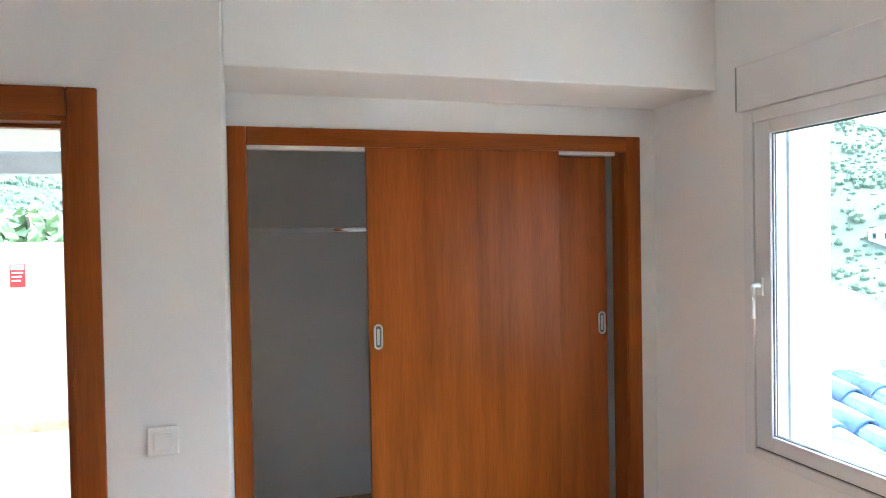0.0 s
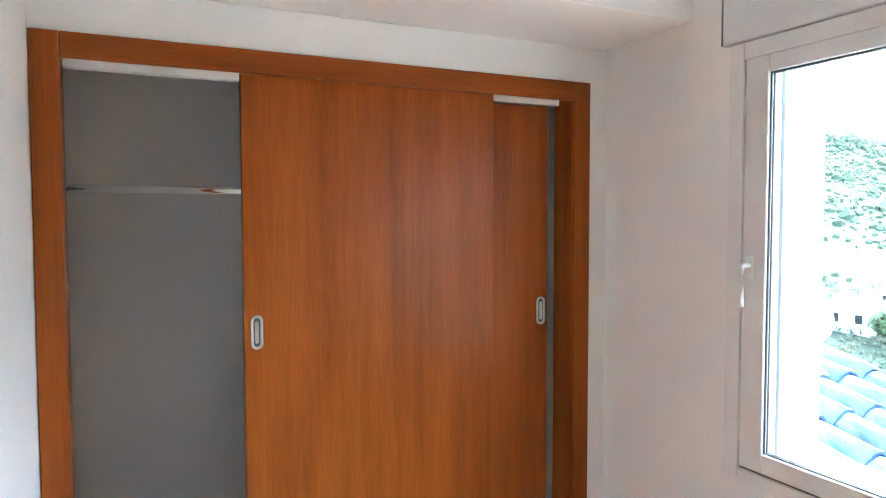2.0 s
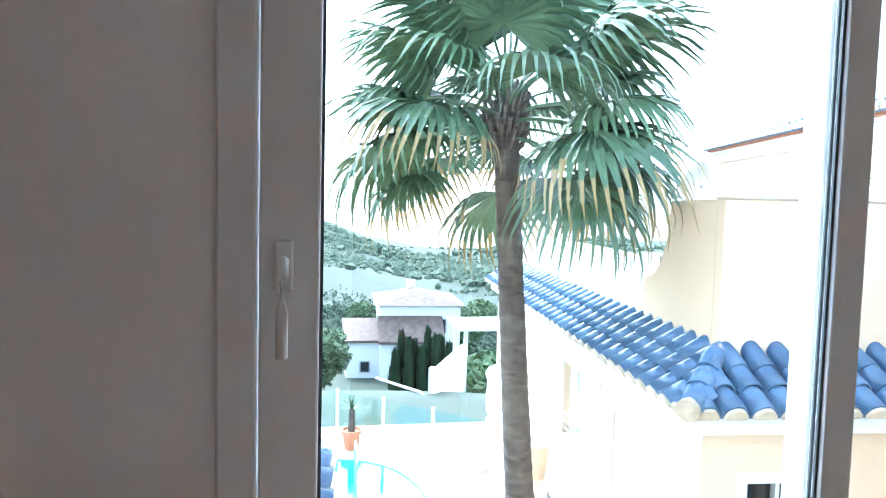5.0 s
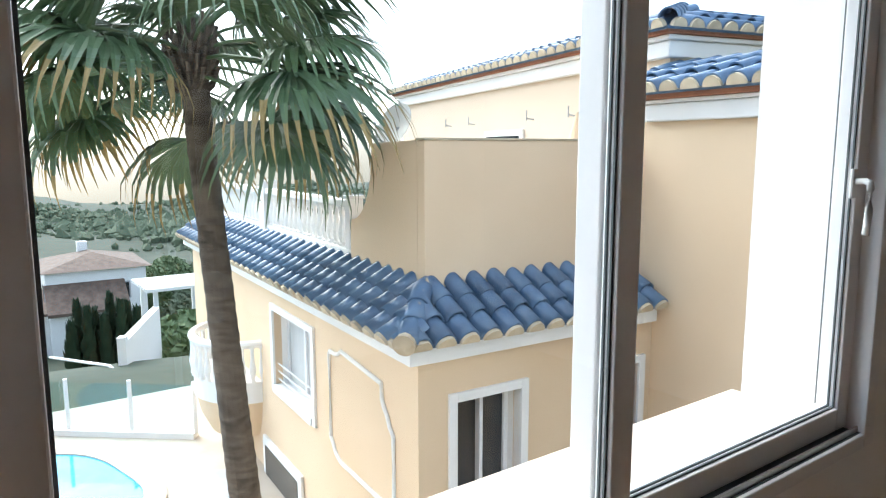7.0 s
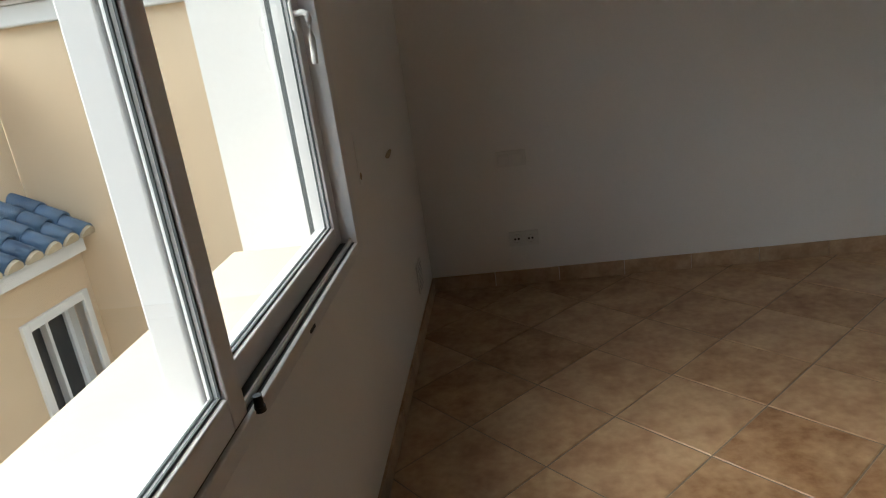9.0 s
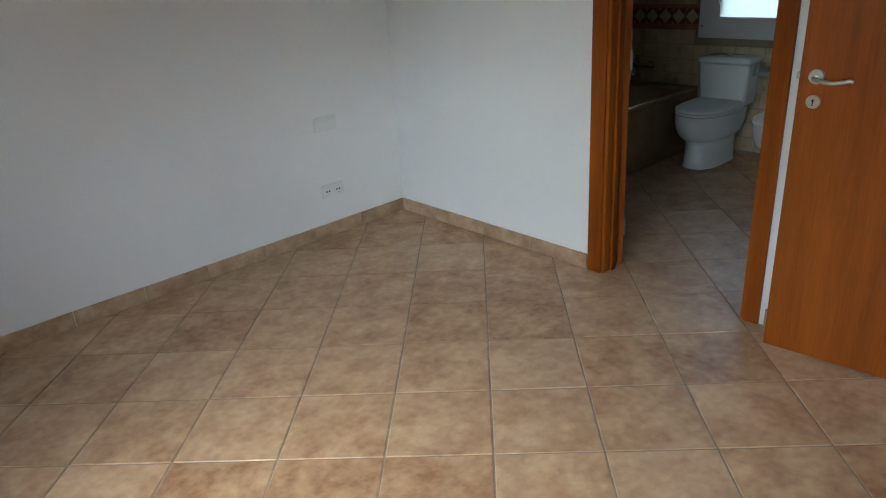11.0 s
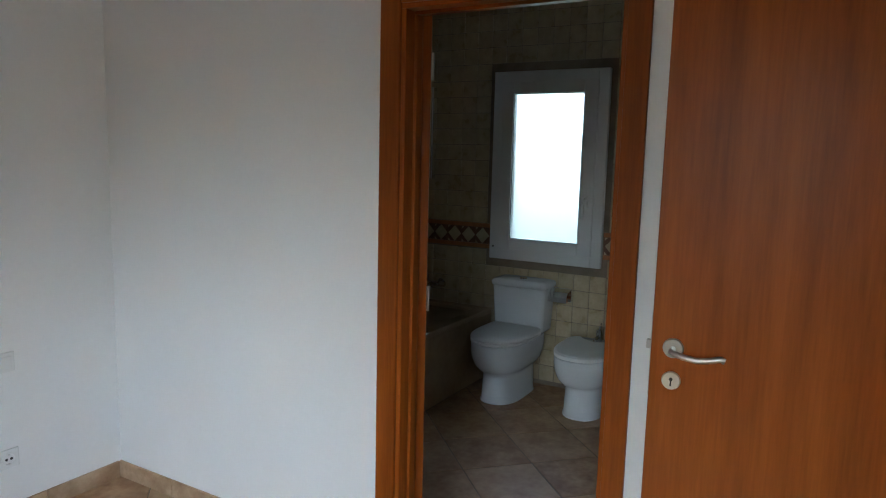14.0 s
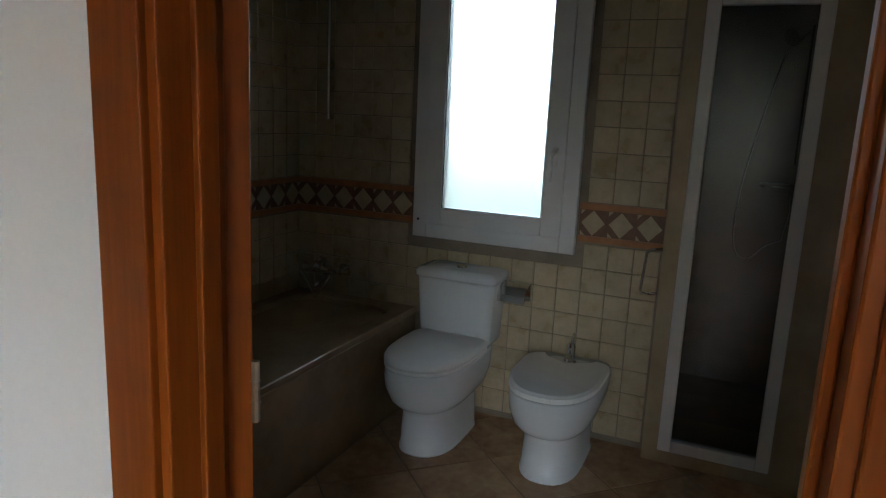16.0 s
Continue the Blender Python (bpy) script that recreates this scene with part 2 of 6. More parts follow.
def tube(bm, pts, r, seg=8):
    """A bent round bar through the points."""
    pts = [Vector(p) for p in pts]
    rings = []
    for i, p in enumerate(pts):
        d = (pts[min(i + 1, len(pts) - 1)] - pts[max(i - 1, 0)]).normalized()
        q = d.to_track_quat("Z", "Y")
        rings.append([bm.verts.new(p + q @ Vector((r * math.cos(a), r * math.sin(a), 0))) for a in (2 * math.pi * k / seg for k in range(seg))])
    for a, b in zip(rings, rings[1:]):
        for k in range(seg):
            bm.faces.new((a[k], a[(k + 1) % seg], b[(k + 1) % seg], b[k]))
    bm.faces.new(rings[0][::-1])
    bm.faces.new(rings[-1])
    return bm


def prism(bm, pts, a, b, m=None):
    """Extrudes a flat outline (x, z) along y from a to b."""
    lo = [bm.verts.new((x, a, z)) for x, z in pts]
    hi = [bm.verts.new((x, b, z)) for x, z in pts]
    n = len(pts)
    bm.faces.new(lo)
    bm.faces.new(hi[::-1])
    for i in range(n):
        bm.faces.new((lo[i], hi[i], hi[(i + 1) % n], lo[(i + 1) % n]))
    bmesh.ops.recalc_face_normals(bm, faces=bm.faces)
    if m is not None:
        bm.transform(m)
    return bm


def loft(bm, rings, cap=True):
    """Skins closed rings of equal count."""
    vs = [[bm.verts.new(p) for p in r] for r in rings]
    n = len(vs[0])
    for a, b in zip(vs, vs[1:]):
        for k in range(n):
            bm.faces.new((a[k], a[(k + 1) % n], b[(k + 1) % n], b[k]))
    if cap:
        bm.faces.new(vs[0][::-1])
        bm.faces.new(vs[-1])
    return bm


def wall_with_holes(name, axis, at0, at1, u0, u1, z0, z1, holes, material, label=""):
    """A thick wall along x or y with rectangular openings (u0, u1, z0, z1) through it."""
    bm = bmesh.new()
    us = sorted({u0, u1, *[h[0] for h in holes], *[h[1] for h in holes]})
    for a, b in zip(us, us[1:]):
        spans = sorted((h[2], h[3]) for h in holes if h[0] <= a + 1e-6 and h[1] >= b - 1e-6)
        z = z0
        for s, e in spans + [(z1, z1)]:
            if s > z + 1e-6:
                if axis == "y":
                    bx(bm, at0, at1, a, b, z, s)
                else:
                    bx(bm, a, b, at0, at1, z, s)
            z = max(z, e)
    bmesh.ops.remove_doubles(bm, verts=bm.verts, dist=1e-5)
    return structure(name, bm, material, label)


# ---- the room's shell ----
XW, YS, YA, XA = -3.445, -3.716, -0.478, -2.05      # west wall, south wall, door wall, side of the alcove
YF, YB = 0.46, 1.70                                  # wardrobe front, back of the wardrobe
H = 2.75
WY0, WY1, WZ0, WZ1 = -2.225, -0.185, 0.765, 2.175     # bedroom window
BX = -5.835                                          # far wall of the bathroom
BYS, BYN = -3.66, -0.95

slab = structure("floor", box(XW - 3.6, 0.37, YS - 0.2, 1.9, -0.25, -0.0028), GROUT, "grouted bed of the tiled floor")
structure("ceiling", box(XW - 3.6, 0.37, YS - 0.2, 1.9, H, H + 0.25), CEIL, "white painted plaster ceiling")
wall_with_holes("wall_south", "x", YS - 0.2, YS, XW - 0.1, 0.37, -0.2, H, [], PLASTER, "white painted plaster wall with sockets")
wall_with_holes("wall_east", "y", 0.0, 0.37, YS, 1.9, -0.2, H, [(WY0 - 0.02, WY1 - 0.05, WZ0 + 0.0, WZ1 + 0.16)], PLASTER, "white painted wall around the window")
wall_with_holes("wall_west", "y", XW - 0.10, XW, YS, YA + 0.1, -0.2, H, [(-2.155, -1.405, -0.2, 2.035)], PLASTER, "white painted wall with the bathroom doorway")
wall_with_holes("wall_north", "x", YA, YA + 0.10, XW, XA, -0.2, H, [(-3.375, -2.44, -0.2, 2.035)], PLASTER, "white painted wall with the open doorway")
wall_with_holes("wall_alcove_side", "y", XA - 0.10, XA, YA + 0.10, 1.9, -0.2, H, [], PLASTER, "white painted side of the wardrobe alcove")
structure("alcove_beam", box(XA, 0.0, -0.01, YF, 2.30, H, 0.006), PLASTER, "white painted beam over the wardrobe alcove")
structure("wall_over_wardrobe", box(XA, 0.0, YF, YF + 0.12, 2.10, 2.30), PLASTER, "white painted strip above the wardrobe")
structure("wall_wardrobe_back", box(XA, 0.0, YB, YB + 0.2, -0.2, H), PLASTER, "white painted back of the wardrobe")
structure("wall_wardrobe_stub", box(-0.13, 0.0, YF, YF + 0.12, -0.008, 2.10), PLASTER, "white painted strip beside the wardrobe")
structure("wardrobe_ceiling", box(XA, 0.0, YF + 0.12, YB, 2.30, 2.36), PLASTER, "white painted ceiling inside the wardrobe")

# passage behind the doorway, open to the terrace
structure("wall_passage", box(XW - 0.1, XW, YA + 0.1, 1.9, -0.2, H), PLASTER, "white painted side of the passage")

# bathroom shell
structure("wall_bath_west", box(BX - 0.3, BX, -2.18 + 0.02, -1.80, -0.2, H), GROUT, "grout bed of the tiled bathroom wall")
wall_with_holes("wall_bath_west_low", "y", BX - 0.3, BX - 0.0005, BYS - 0.1, -2.16, -0.2, H, [(-2.95, -2.205, 0.87, 2.08)], GROUT, "grout bed of the bathroom wall around its window")
structure("wall_bath_south", box(BX - 0.3, XW - 0.1, BYS - 0.1, BYS, -0.2, H), GROUT, "grout bed of the tiled bathroom wall")
structure("wall_bath_north", box(BX - 1.2, XW - 0.1, BYN, BYN + 0.1, -0.2, H), PLASTER, "wall that closes the bathroom")
wall_with_holes("wall_bath_column", "y", BX - 0.3, -5.75, -1.80, BYN, -0.2, H, [(-1.735, -1.30, 0.06, 1.93)], COLUMNTILE, "polished beige tiled wall around the shower door")
# inside of the shower: tiles coloured dark in place of shade
structure("wall_shower_back", box(BX - 1.2, BX - 1.1, -2.1, BYN, -0.2, H), SHADEDTILE, "tiled back of the shower, shade put into its colour")
structure("wall_shower_side", box(BX - 1.1, BX - 0.3, -2.1, -2.0, -0.2, H), SHADEDTILE, "tiled side of the shower, shade put into its colour")


# ---- floor tiles, laid diagonally ----
PITCH = 0.366
NODE = (-1.287, -2.381)
R45 = Matrix.Rotation(radians(45), 2)


def clip_poly(poly, x0, x1, y0, y1):
    for ax, lim, sg in ((0, x0, 1), (0, x1, -1), (1, y0, 1), (1, y1, -1)):
        out = []
        for i, p in enumerate(poly):
            q = poly[(i + 1) % len(poly)]
            a, b = sg * (p[ax] - lim), sg * (q[ax] - lim)
            if a >= 0:
                out.append(p)
            if a * b < 0:
                s = a / (a - b)
                out.append((p[0] + s * (q[0] - p[0]), p[1] + s * (q[1] - p[1])))
        poly = out
        if len(poly) < 3:
            return []
    return poly


def tile_mesh(poly, centre, top=0.0, depth=0.008, ease=0.004):
    bm = bmesh.new()
    cx, cy = centre
    low = [bm.verts.new((x - cx, y - cy, -depth)) for x, y in poly]
    mid = [bm.verts.new((x - cx, y - cy, -0.0025)) for x, y in poly]
    mx, my = sum(p[0] for p in poly) / len(poly), sum(p[1] for p in poly) / len(poly)
    up = []
    for x, y in poly:
        d = Vector((mx - x, my - y))
        d = d.normalized() * min(ease, d.length * 0.4)
        up.append(bm.verts.new((x + d.x - cx, y + d.y - cy, 0)))
    n = len(poly)
    bm.faces.new(up)
    for i in range(n):
        j = (i + 1) % n
        bm.faces.new((low[i], low[j], mid[j], mid[i]))
        bm.faces.new((mid[i], mid[j], up[j], up[i]))
    bmesh.ops.recalc_face_normals(bm, faces=bm.faces)
    me = bpy.data.meshes.new("floor_tile")
    bm.to_mesh(me)
    bm.free()
    me.materials.append(TERRA)
    return me


def lay_tiles(parent, x0, x1, y0, y1, reach=14):
    half = (PITCH - 0.005) / 2
    corners = [(-half, -half), (half, -half), (half, half), (-half, half)]
    whole = None
    for i in range(-reach, reach):
        for j in range(-reach, reach):
            c = R45 @ Vector(((i + 0.5) * PITCH, (j + 0.5) * PITCH))
            cx, cy = NODE[0] + c.x, NODE[1] + c.y
            sq = [(cx + (R45 @ Vector(k)).x, cy + (R45 @ Vector(k)).y) for k in corners]
            pl = clip_poly(sq, x0, x1, y0, y1)
            if len(pl) < 3:
                continue
            area = abs(sum(pl[k][0] * pl[(k + 1) % len(pl)][1] - pl[(k + 1) % len(pl)][0] * pl[k][1] for k in range(len(pl)))) / 2
            if area < 0.0004:
                continue
            if area > 0.999 * (2 * half) ** 2:
                if whole is None:
                    whole = tile_mesh(sq, (cx, cy))
                me = whole
            else:
                me = tile_mesh(pl, (cx, cy))
            ob = new("floor_tile", me)
            ob.parent = parent
            ob.location = (cx, cy, random.uniform(-0.0008, 0.0008))


# ---- skirting ----
def skirting(name, runs):
    """Runs of skirting tiles: (x0, y0, x1, y1, nx, ny), the wall's line and the way into the room."""
    base = part(name, box(-0.001, 0, -0.001, 0, -0.01, 0), GROUT, None, "row of rustic skirting tiles", kind="structure")
    for x0, y0, x1, y1, nx, ny in runs:
        L = math.hypot(x1 - x0, y1 - y0)
        n = max(1, round(L / 0.33))
        ux, uy = (x1 - x0) / L, (y1 - y0) / L
        for k in range(n):
            a, b = k * L / n + 0.0015, (k + 1) * L / n - 0.0015
            bm = bmesh.new()
            cx, cy = x0 + ux * (a + b) / 2, y0 + uy * (a + b) / 2
            rot = Matrix.Translation((cx + nx * 0.005, cy + ny * 0.005, 0.040)) @ Matrix.Rotation(math.atan2(uy, ux), 4, "Z")
            bx(bm, -(b - a) / 2, (b - a) / 2, -0.005, 0.005, -0.04, 0.04, 0.0018)
            me = bpy.data.meshes.new("skirting_tile")
            bm.to_mesh(me)
            bm.free()
            me.materials.append(SKIRT)
            ob = new("skirting_tile", me)
            ob.parent = base
            ob.matrix_basis = rot
    # the grout line along the top
    return base


# ---- joinery ----
def door_frame(name, wall, at0, at1, u0, u1, top, width, label):
    """Lining, stops and mitred casing of a doorway. wall 'x': it runs along x, its room face is at at0; the casing stands proud to the room."""
    fr = thing(name, ((u0 + u1) / 2, at0, 0) if wall == "x" else (at0, (u0 + u1) / 2, 0), label, "door frame")
    s = 1 if at1 > at0 else -1

    def put(pname, a, b, d0, d1, z0, z1, mm, bev=0.003):
        d0, d1 = at0 + s * d0, at0 + s * d1
        if wall == "x":
            part(pname, box(a, b, min(d0, d1), max(d0, d1), z0, z1, bev), mm, fr)
        else:
            part(pname, box(min(d0, d1), max(d0, d1), a, b, z0, z1, bev), mm, fr)
    depth = abs(at1 - at0)
    across = WOODH if wall == "x" else WOODY
    t = 0.022
    put("jamb", u0, u0 + t, -0.004, depth + 0.004, 0, top - t, WOOD)
    put("jamb", u1 - t, u1, -0.004, depth + 0.004, 0, top - t, WOOD)
    put("head", u0, u1, -0.004, depth + 0.004, top - t, top, across)
    put("stop", u0 + t, u0 + t + 0.012, 0.045, depth - 0.02, 0, top - t - 0.012, WOOD)
    put("stop", u1 - t - 0.012, u1 - t, 0.045, depth - 0.02, 0, top - t - 0.012, WOOD)
    put("stop", u0 + t, u1 - t, 0.045, depth - 0.02, top - t - 0.012, top - t, across)
    for face in (-1, 1):
        d0, d1 = (-0.016, -0.001) if face < 0 else (depth + 0.001, depth + 0.016)
        put("casing", u0 - width + 0.006, u0 + 0.006, d0, d1, 0, top + width - 0.006, WOOD)
        put("casing", u1 - 0.006, u1 + width - (0.018 if wall == "y" else 0.006), d0, d1, 0, top + width - 0.006, WOOD)
        put("casing", u0 + 0.008, u1 - 0.008, d0, d1, top - 0.006, top + width - 0.006, across)
    return fr


def hinge(parent, x, y, z, d=(1, 0)):
    bm = bmesh.new()
    cyl(bm, (x, y, z - 0.045), (x, y, z + 0.045), 0.006, seg=10)
    for k in (-0.016, 0.016):
        cyl(bm, (x, y, z + k - 0.001), (x, y, z + k + 0.001), 0.0072, seg=10)
    bx(bm, x - 0.001, x + 0.001 + d[0] * 0.022, y - 0.0012, y + 0.0012 + d[1] * 0.022, z - 0.04, z + 0.04)
    return part("hinge", bm, BRASS, parent, "steel butt hinge", local=True)


def lever(parent, x, y, z, sx, face):
    """Lever handle with round rose and keyhole rose, on a leaf that lies in local x-z; face is the side (y sign)."""
    bm = bmesh.new()
    cyl(bm, (x, y, z), (x, y + face * 0.009, z), 0.026, 0.024, seg=28)
    h = part("handle_rose", bm, NICKEL, parent, "round satin nickel rose", local=True, smooth=False)
    bm = bmesh.new()
    o = y + face * 0.009
    pts = [(x, o, z), (x, o + face * 0.03, z), (x + sx * 0.006, o + face * 0.042, z), (x + sx * 0.03, o + face * 0.046, z - 0.006),
           (x + sx * 0.06, o + face * 0.046, z - 0.010), (x + sx * 0.09, o + face * 0.046, z - 0.006), (x + sx * 0.115, o + face * 0.045, z + 0.001), (x + sx * 0.125, o + face * 0.044, z - 0.003)]
    tube(bm, pts, 0.0075, 10)
    part("lever", bm, NICKEL, parent, "curved satin nickel lever", local=True, smooth=True)
    bm = bmesh.new()
    cyl(bm, (x, y, z - 0.085), (x, y + face * 0.008, z - 0.085), 0.024, 0.022, seg=28)
    k = part("keyhole_rose", bm, NICKEL, parent, "round keyhole rose", local=True)
    bm = bmesh.new()
    cyl(bm, (x, y + face * 0.006, z - 0.080), (x, y + face * 0.0088, z - 0.080), 0.0045, seg=12)
    bx(bm, x - 0.002, x + 0.002, min(y + face * 0.006, y + face * 0.0088), max(y + face * 0.006, y + face * 0.0088), z - 0.098, z - 0.08)
    part("keyhole", bm, BLACK, k, local=True)


def door_leaf(name, hinge_at, angle, width, height, label, handle_faces=(1,)):
    """Flush veneered leaf hung at hinge_at; its local x runs from the hinge to the free edge."""
    th = 0.038
    d = thing(name, None, label, "door", m=Matrix.Translation(hinge_at) @ Matrix.Rotation(radians(angle), 4, "Z"))
    leaf = part("leaf", box(0.004, width, -th / 2, th / 2, 0.008, height, 0.002), WOOD, d, local=True)
    for z in (0.22, 1.04, height - 0.18):
        hinge(d, 0.0, th / 2 + 0.003 if handle_faces[0] > 0 else -th / 2 - 0.003, z)
    for f in handle_faces:
        lever(d, width - 0.055, f * th / 2, 1.075, -1, f)
    bm = box(width - 0.0005, width + 0.0025, -0.011, 0.011, 0.94, 1.16, 0.0005)
    part("lock_plate", bm, NICKEL, d, local=True)
    part("latch", box(width + 0.002, width + 0.014, -0.006, 0.006, 1.062, 1.086, 0.002), NICKEL, d, "protruding steel latch", local=True)
    return d


door_frame("bedroom_door_frame", "x", YA, YA + 0.10, -3.375, -2.44, 2.035, 0.075, "cherry-veneered door frame in the white wall")
door_frame("bathroom_door_frame", "y", XW, XW - 0.10, -2.155, -1.405, 2.035, 0.078, "cherry-veneered frame of the bathroom doorway")
door_leaf("bedroom_door", (-3.375, YA - 0.037, 0), -85.0, 0.75, 2.03, "open cherry-veneered flush door with nickel lever handle")
door_leaf("bathroom_door", (XW - 0.118, -2.128, 0), 229.0, 0.71, 2.025, "cherry-veneered bathroom door standing wide open", (-1, 1))

# ---- wardrobe ----
WX0, WX1, WT = XA + 0.003, -0.092, 2.16
ward = thing("wardrobe", ((WX0 + WX1) / 2, YF, 0), "built-in cherry-veneered wardrobe with two sliding doors, partly open", "wardrobe")
cw = 0.076
part("casing", box(WX0, WX0 + cw, YF - 0.016, YF - 0.001, 0, WT, 0.003), WOOD, ward)
part("casing", box(WX1 - cw, WX1, YF - 0.016, YF - 0.001, 0, WT, 0.003), WOOD, ward)
part("head_casing", box(WX0 + cw + 0.001, WX1 - cw - 0.001, YF - 0.016, YF - 0.001, WT - cw, WT, 0.003), WOODH, ward)
part("jamb", box(WX1 - cw - 0.002, WX1 - cw + 0.018, YF, YF + 0.125, 0, WT - cw + 0.02, 0.002), WOOD, ward)
part("jamb", box(WX0 + cw - 0.018, WX0 + cw + 0.002, YF, YF + 0.125, 0, WT - cw + 0.02, 0.002), WOOD, ward)
part("track", box(WX0 + cw + 0.003, WX1 - cw - 0.003, YF + 0.0885, YF + 0.128, WT - cw - 0.006, WT - cw + 0.018, 0.002), UPVC, ward, "white sliding-door track")
part("floor_track", box(WX0 + cw + 0.003, WX1 - cw - 0.003, YF + 0.05, YF + 0.12, 0.0005, 0.008, 0.002), NICKEL, ward)


def sliding_door(x0, x1, y, hx):
    top = WT - cw + 0.014 if y < YF + 0.08 else WT - cw - 0.011
    d = part("sliding_door", box(x0, x1, y, y + 0.030, 0.012, top, 0.002), WOOD, ward, "sliding cherry-veneered door panel")
    # recessed oval pull: rim, flat dark disc for the cup's shade, spring clasp
    bm = bmesh.new()
    zc, hw, hl = 1.235, 0.021, 0.058

    def oval(a, b, yy):
        out = []
        for k in range(28):
            t = 2 * math.pi * k / 28
            cx, cz = a * math.cos(t), a * math.sin(t)
            out.append((hx + cx, yy, zc + cz + (b - a) * (1 if cz > 0 else -1)))
        return out
    loft(bm, [oval(hw, hl, y - 0.0005), oval(hw, hl, y - 0.0035), oval(hw - 0.004, hl - 0.004, y - 0.0045), oval(hw - 0.009, hl - 0.009, y - 0.003), oval(hw - 0.010, hl - 0.010, y - 0.0006)], cap=False)
    pull = part("pull", bm, NICKEL, d, "oval recessed nickel pull", smooth=True)
    bm = bmesh.new()
    loft(bm, [oval(hw - 0.0095, hl - 0.0095, y - 0.0008), oval(hw - 0.0098, hl - 0.0098, y - 0.0012)])
    part("pull_cup", bm, GASKET, d, "flat dark disc standing in for the pull's shaded recess")
    bm = bmesh.new()
    loft(bm, [oval(hw - 0.0145, hl - 0.020, y - 0.0013), oval(hw - 0.0150, hl - 0.021, y - 0.0026)])
    part("pull_clasp", bm, NICKEL, d)
    return d


sliding_door(-1.452, -0.500, YF + 0.055, -1.412)
sliding_door(-1.200, -0.222, YF + 0.094, -0.254)
rail = thing("wardrobe_rail", (-1.0, 1.08, 1.73), "oval chromed hanging rail inside the wardrobe", "rail")
bm = bmesh.new()
loft(bm, [[(x, 1.08 + 0.008 * math.cos(a), 1.73 + 0.015 * math.sin(a)) for a in (2 * math.pi * k / 16 for k in range(16))] for x in (XA + 0.004, -0.004)])
part("bar", bm, CHROME, rail, smooth=True)
for xx, s in ((XA + 0.002, 1), (-0.002, -1)):
    bm = bmesh.new()
    cyl(bm, (xx, 1.08, 1.73), (xx + s * 0.012, 1.08, 1.73), 0.026, 0.022, seg=18)
    part("bracket", bm, CHROME, rail)


# ---- bedroom window ----
win = thing("bedroom_window", (0.04, (WY0 + WY1) / 2, WZ0), "white aluminium sliding window with two sashes and shutter box", "window")
FW = 0.062


def rect_ring(name, x0, x1, y0, y1, z0, z1, w, mm, parent, bev=0.003, wb=None):
    """Four mitred-looking members round an opening, each a mesh of its own."""
    wb = wb or w
    part(name, box(x0, x1, y0, y0 + w, z0, z1, bev), mm, parent)
    part(name, box(x0, x1, y1 - w, y1, z0, z1, bev), mm, parent)
    part(name, box(x0, x1, y0 + w, y1 - w, z0, z0 + wb, bev), mm, parent)
    part(name, box(x0, x1, y0 + w, y1 - w, z1 - w, z1, bev), mm, parent)


rect_ring("frame_member", -0.014, 0.105, WY0, WY1, WZ0, WZ1, 0.055, UPVC, win, 0.004, 0.040)
# tracks along the bottom
for xx in (0.006, 0.048):
    part("track", box(xx - 0.003, xx + 0.003, WY0 + 0.056, WY1 - 0.056, WZ0 + 0.0405, WZ0 + 0.056, 0.001), NICKEL, win)
part("track_channel", box(-0.004, 0.09, WY0 + 0.056, WY1 - 0.056, WZ0 + 0.0402, WZ0 + 0.0412), GASKET, win)


def sash(x0, y0, y1, z0, z1, wl, wr, handle_y, dp):
    s = part("sash", box(x0, x0 + dp, y0, y0 + wr, z0, z1, 0.004), UPVC, win)
    for a, b, c, d in ((y1 - wl, y1, z0, z1), (y0 + wr, y1 - wl, z0, z0 + 0.062), (y0 + wr, y1 - wl, z1 - 0.062, z1)):
        part("sash_member", box(x0, x0 + dp, a, b, c, d, 0.004), UPVC, s)
    gy0, gy1, gz0, gz1 = y0 + wr, y1 - wl, z0 + 0.062, z1 - 0.062
    for xx in (x0 + 0.0095, x0 + 0.0225):
        for a, b, c, d in ((gy0, gy0 + 0.005, gz0, gz1), (gy1 - 0.005, gy1, gz0, gz1), (gy0 + 0.005, gy1 - 0.005, gz0, gz0 + 0.005), (gy0 + 0.005, gy1 - 0.005, gz1 - 0.005, gz1)):
            part("gasket", box(xx, xx + 0.004, a, b, c, d), GASKET, s)
    bm = bmesh.new()
    v = [bm.verts.new((x0 + 0.018, a, b)) for a, b in ((gy0, gz0), (gy1, gz0), (gy1, gz1), (gy0, gz1))]
    bm.faces.new(v)
    p = part("pane", bm, GLASS, s, "clear window pane")
    p.visible_shadow = False
    hz = 1.462
    part("handle_plate", box(x0 - 0.010, x0 - 0.0002, handle_y - 0.014, handle_y + 0.014, hz - 0.037, hz + 0.037, 0.004), PLASTIC, s, "white handle plate")
    bm = bmesh.new()
    tube(bm, [(x0 - 0.010, handle_y, hz + 0.006), (x0 - 0.030, handle_y, hz + 0.007), (x0 - 0.042, handle_y, hz + 0.003), (x0 - 0.045, handle_y, hz - 0.012),
              (x0 - 0.045, handle_y, hz - 0.06), (x0 - 0.043, handle_y, hz - 0.10), (x0 - 0.041, handle_y, hz - 0.125)], 0.0085, 10)
    part("handle", bm, PLASTIC, s, "white lever window handle", smooth=True)
    return s


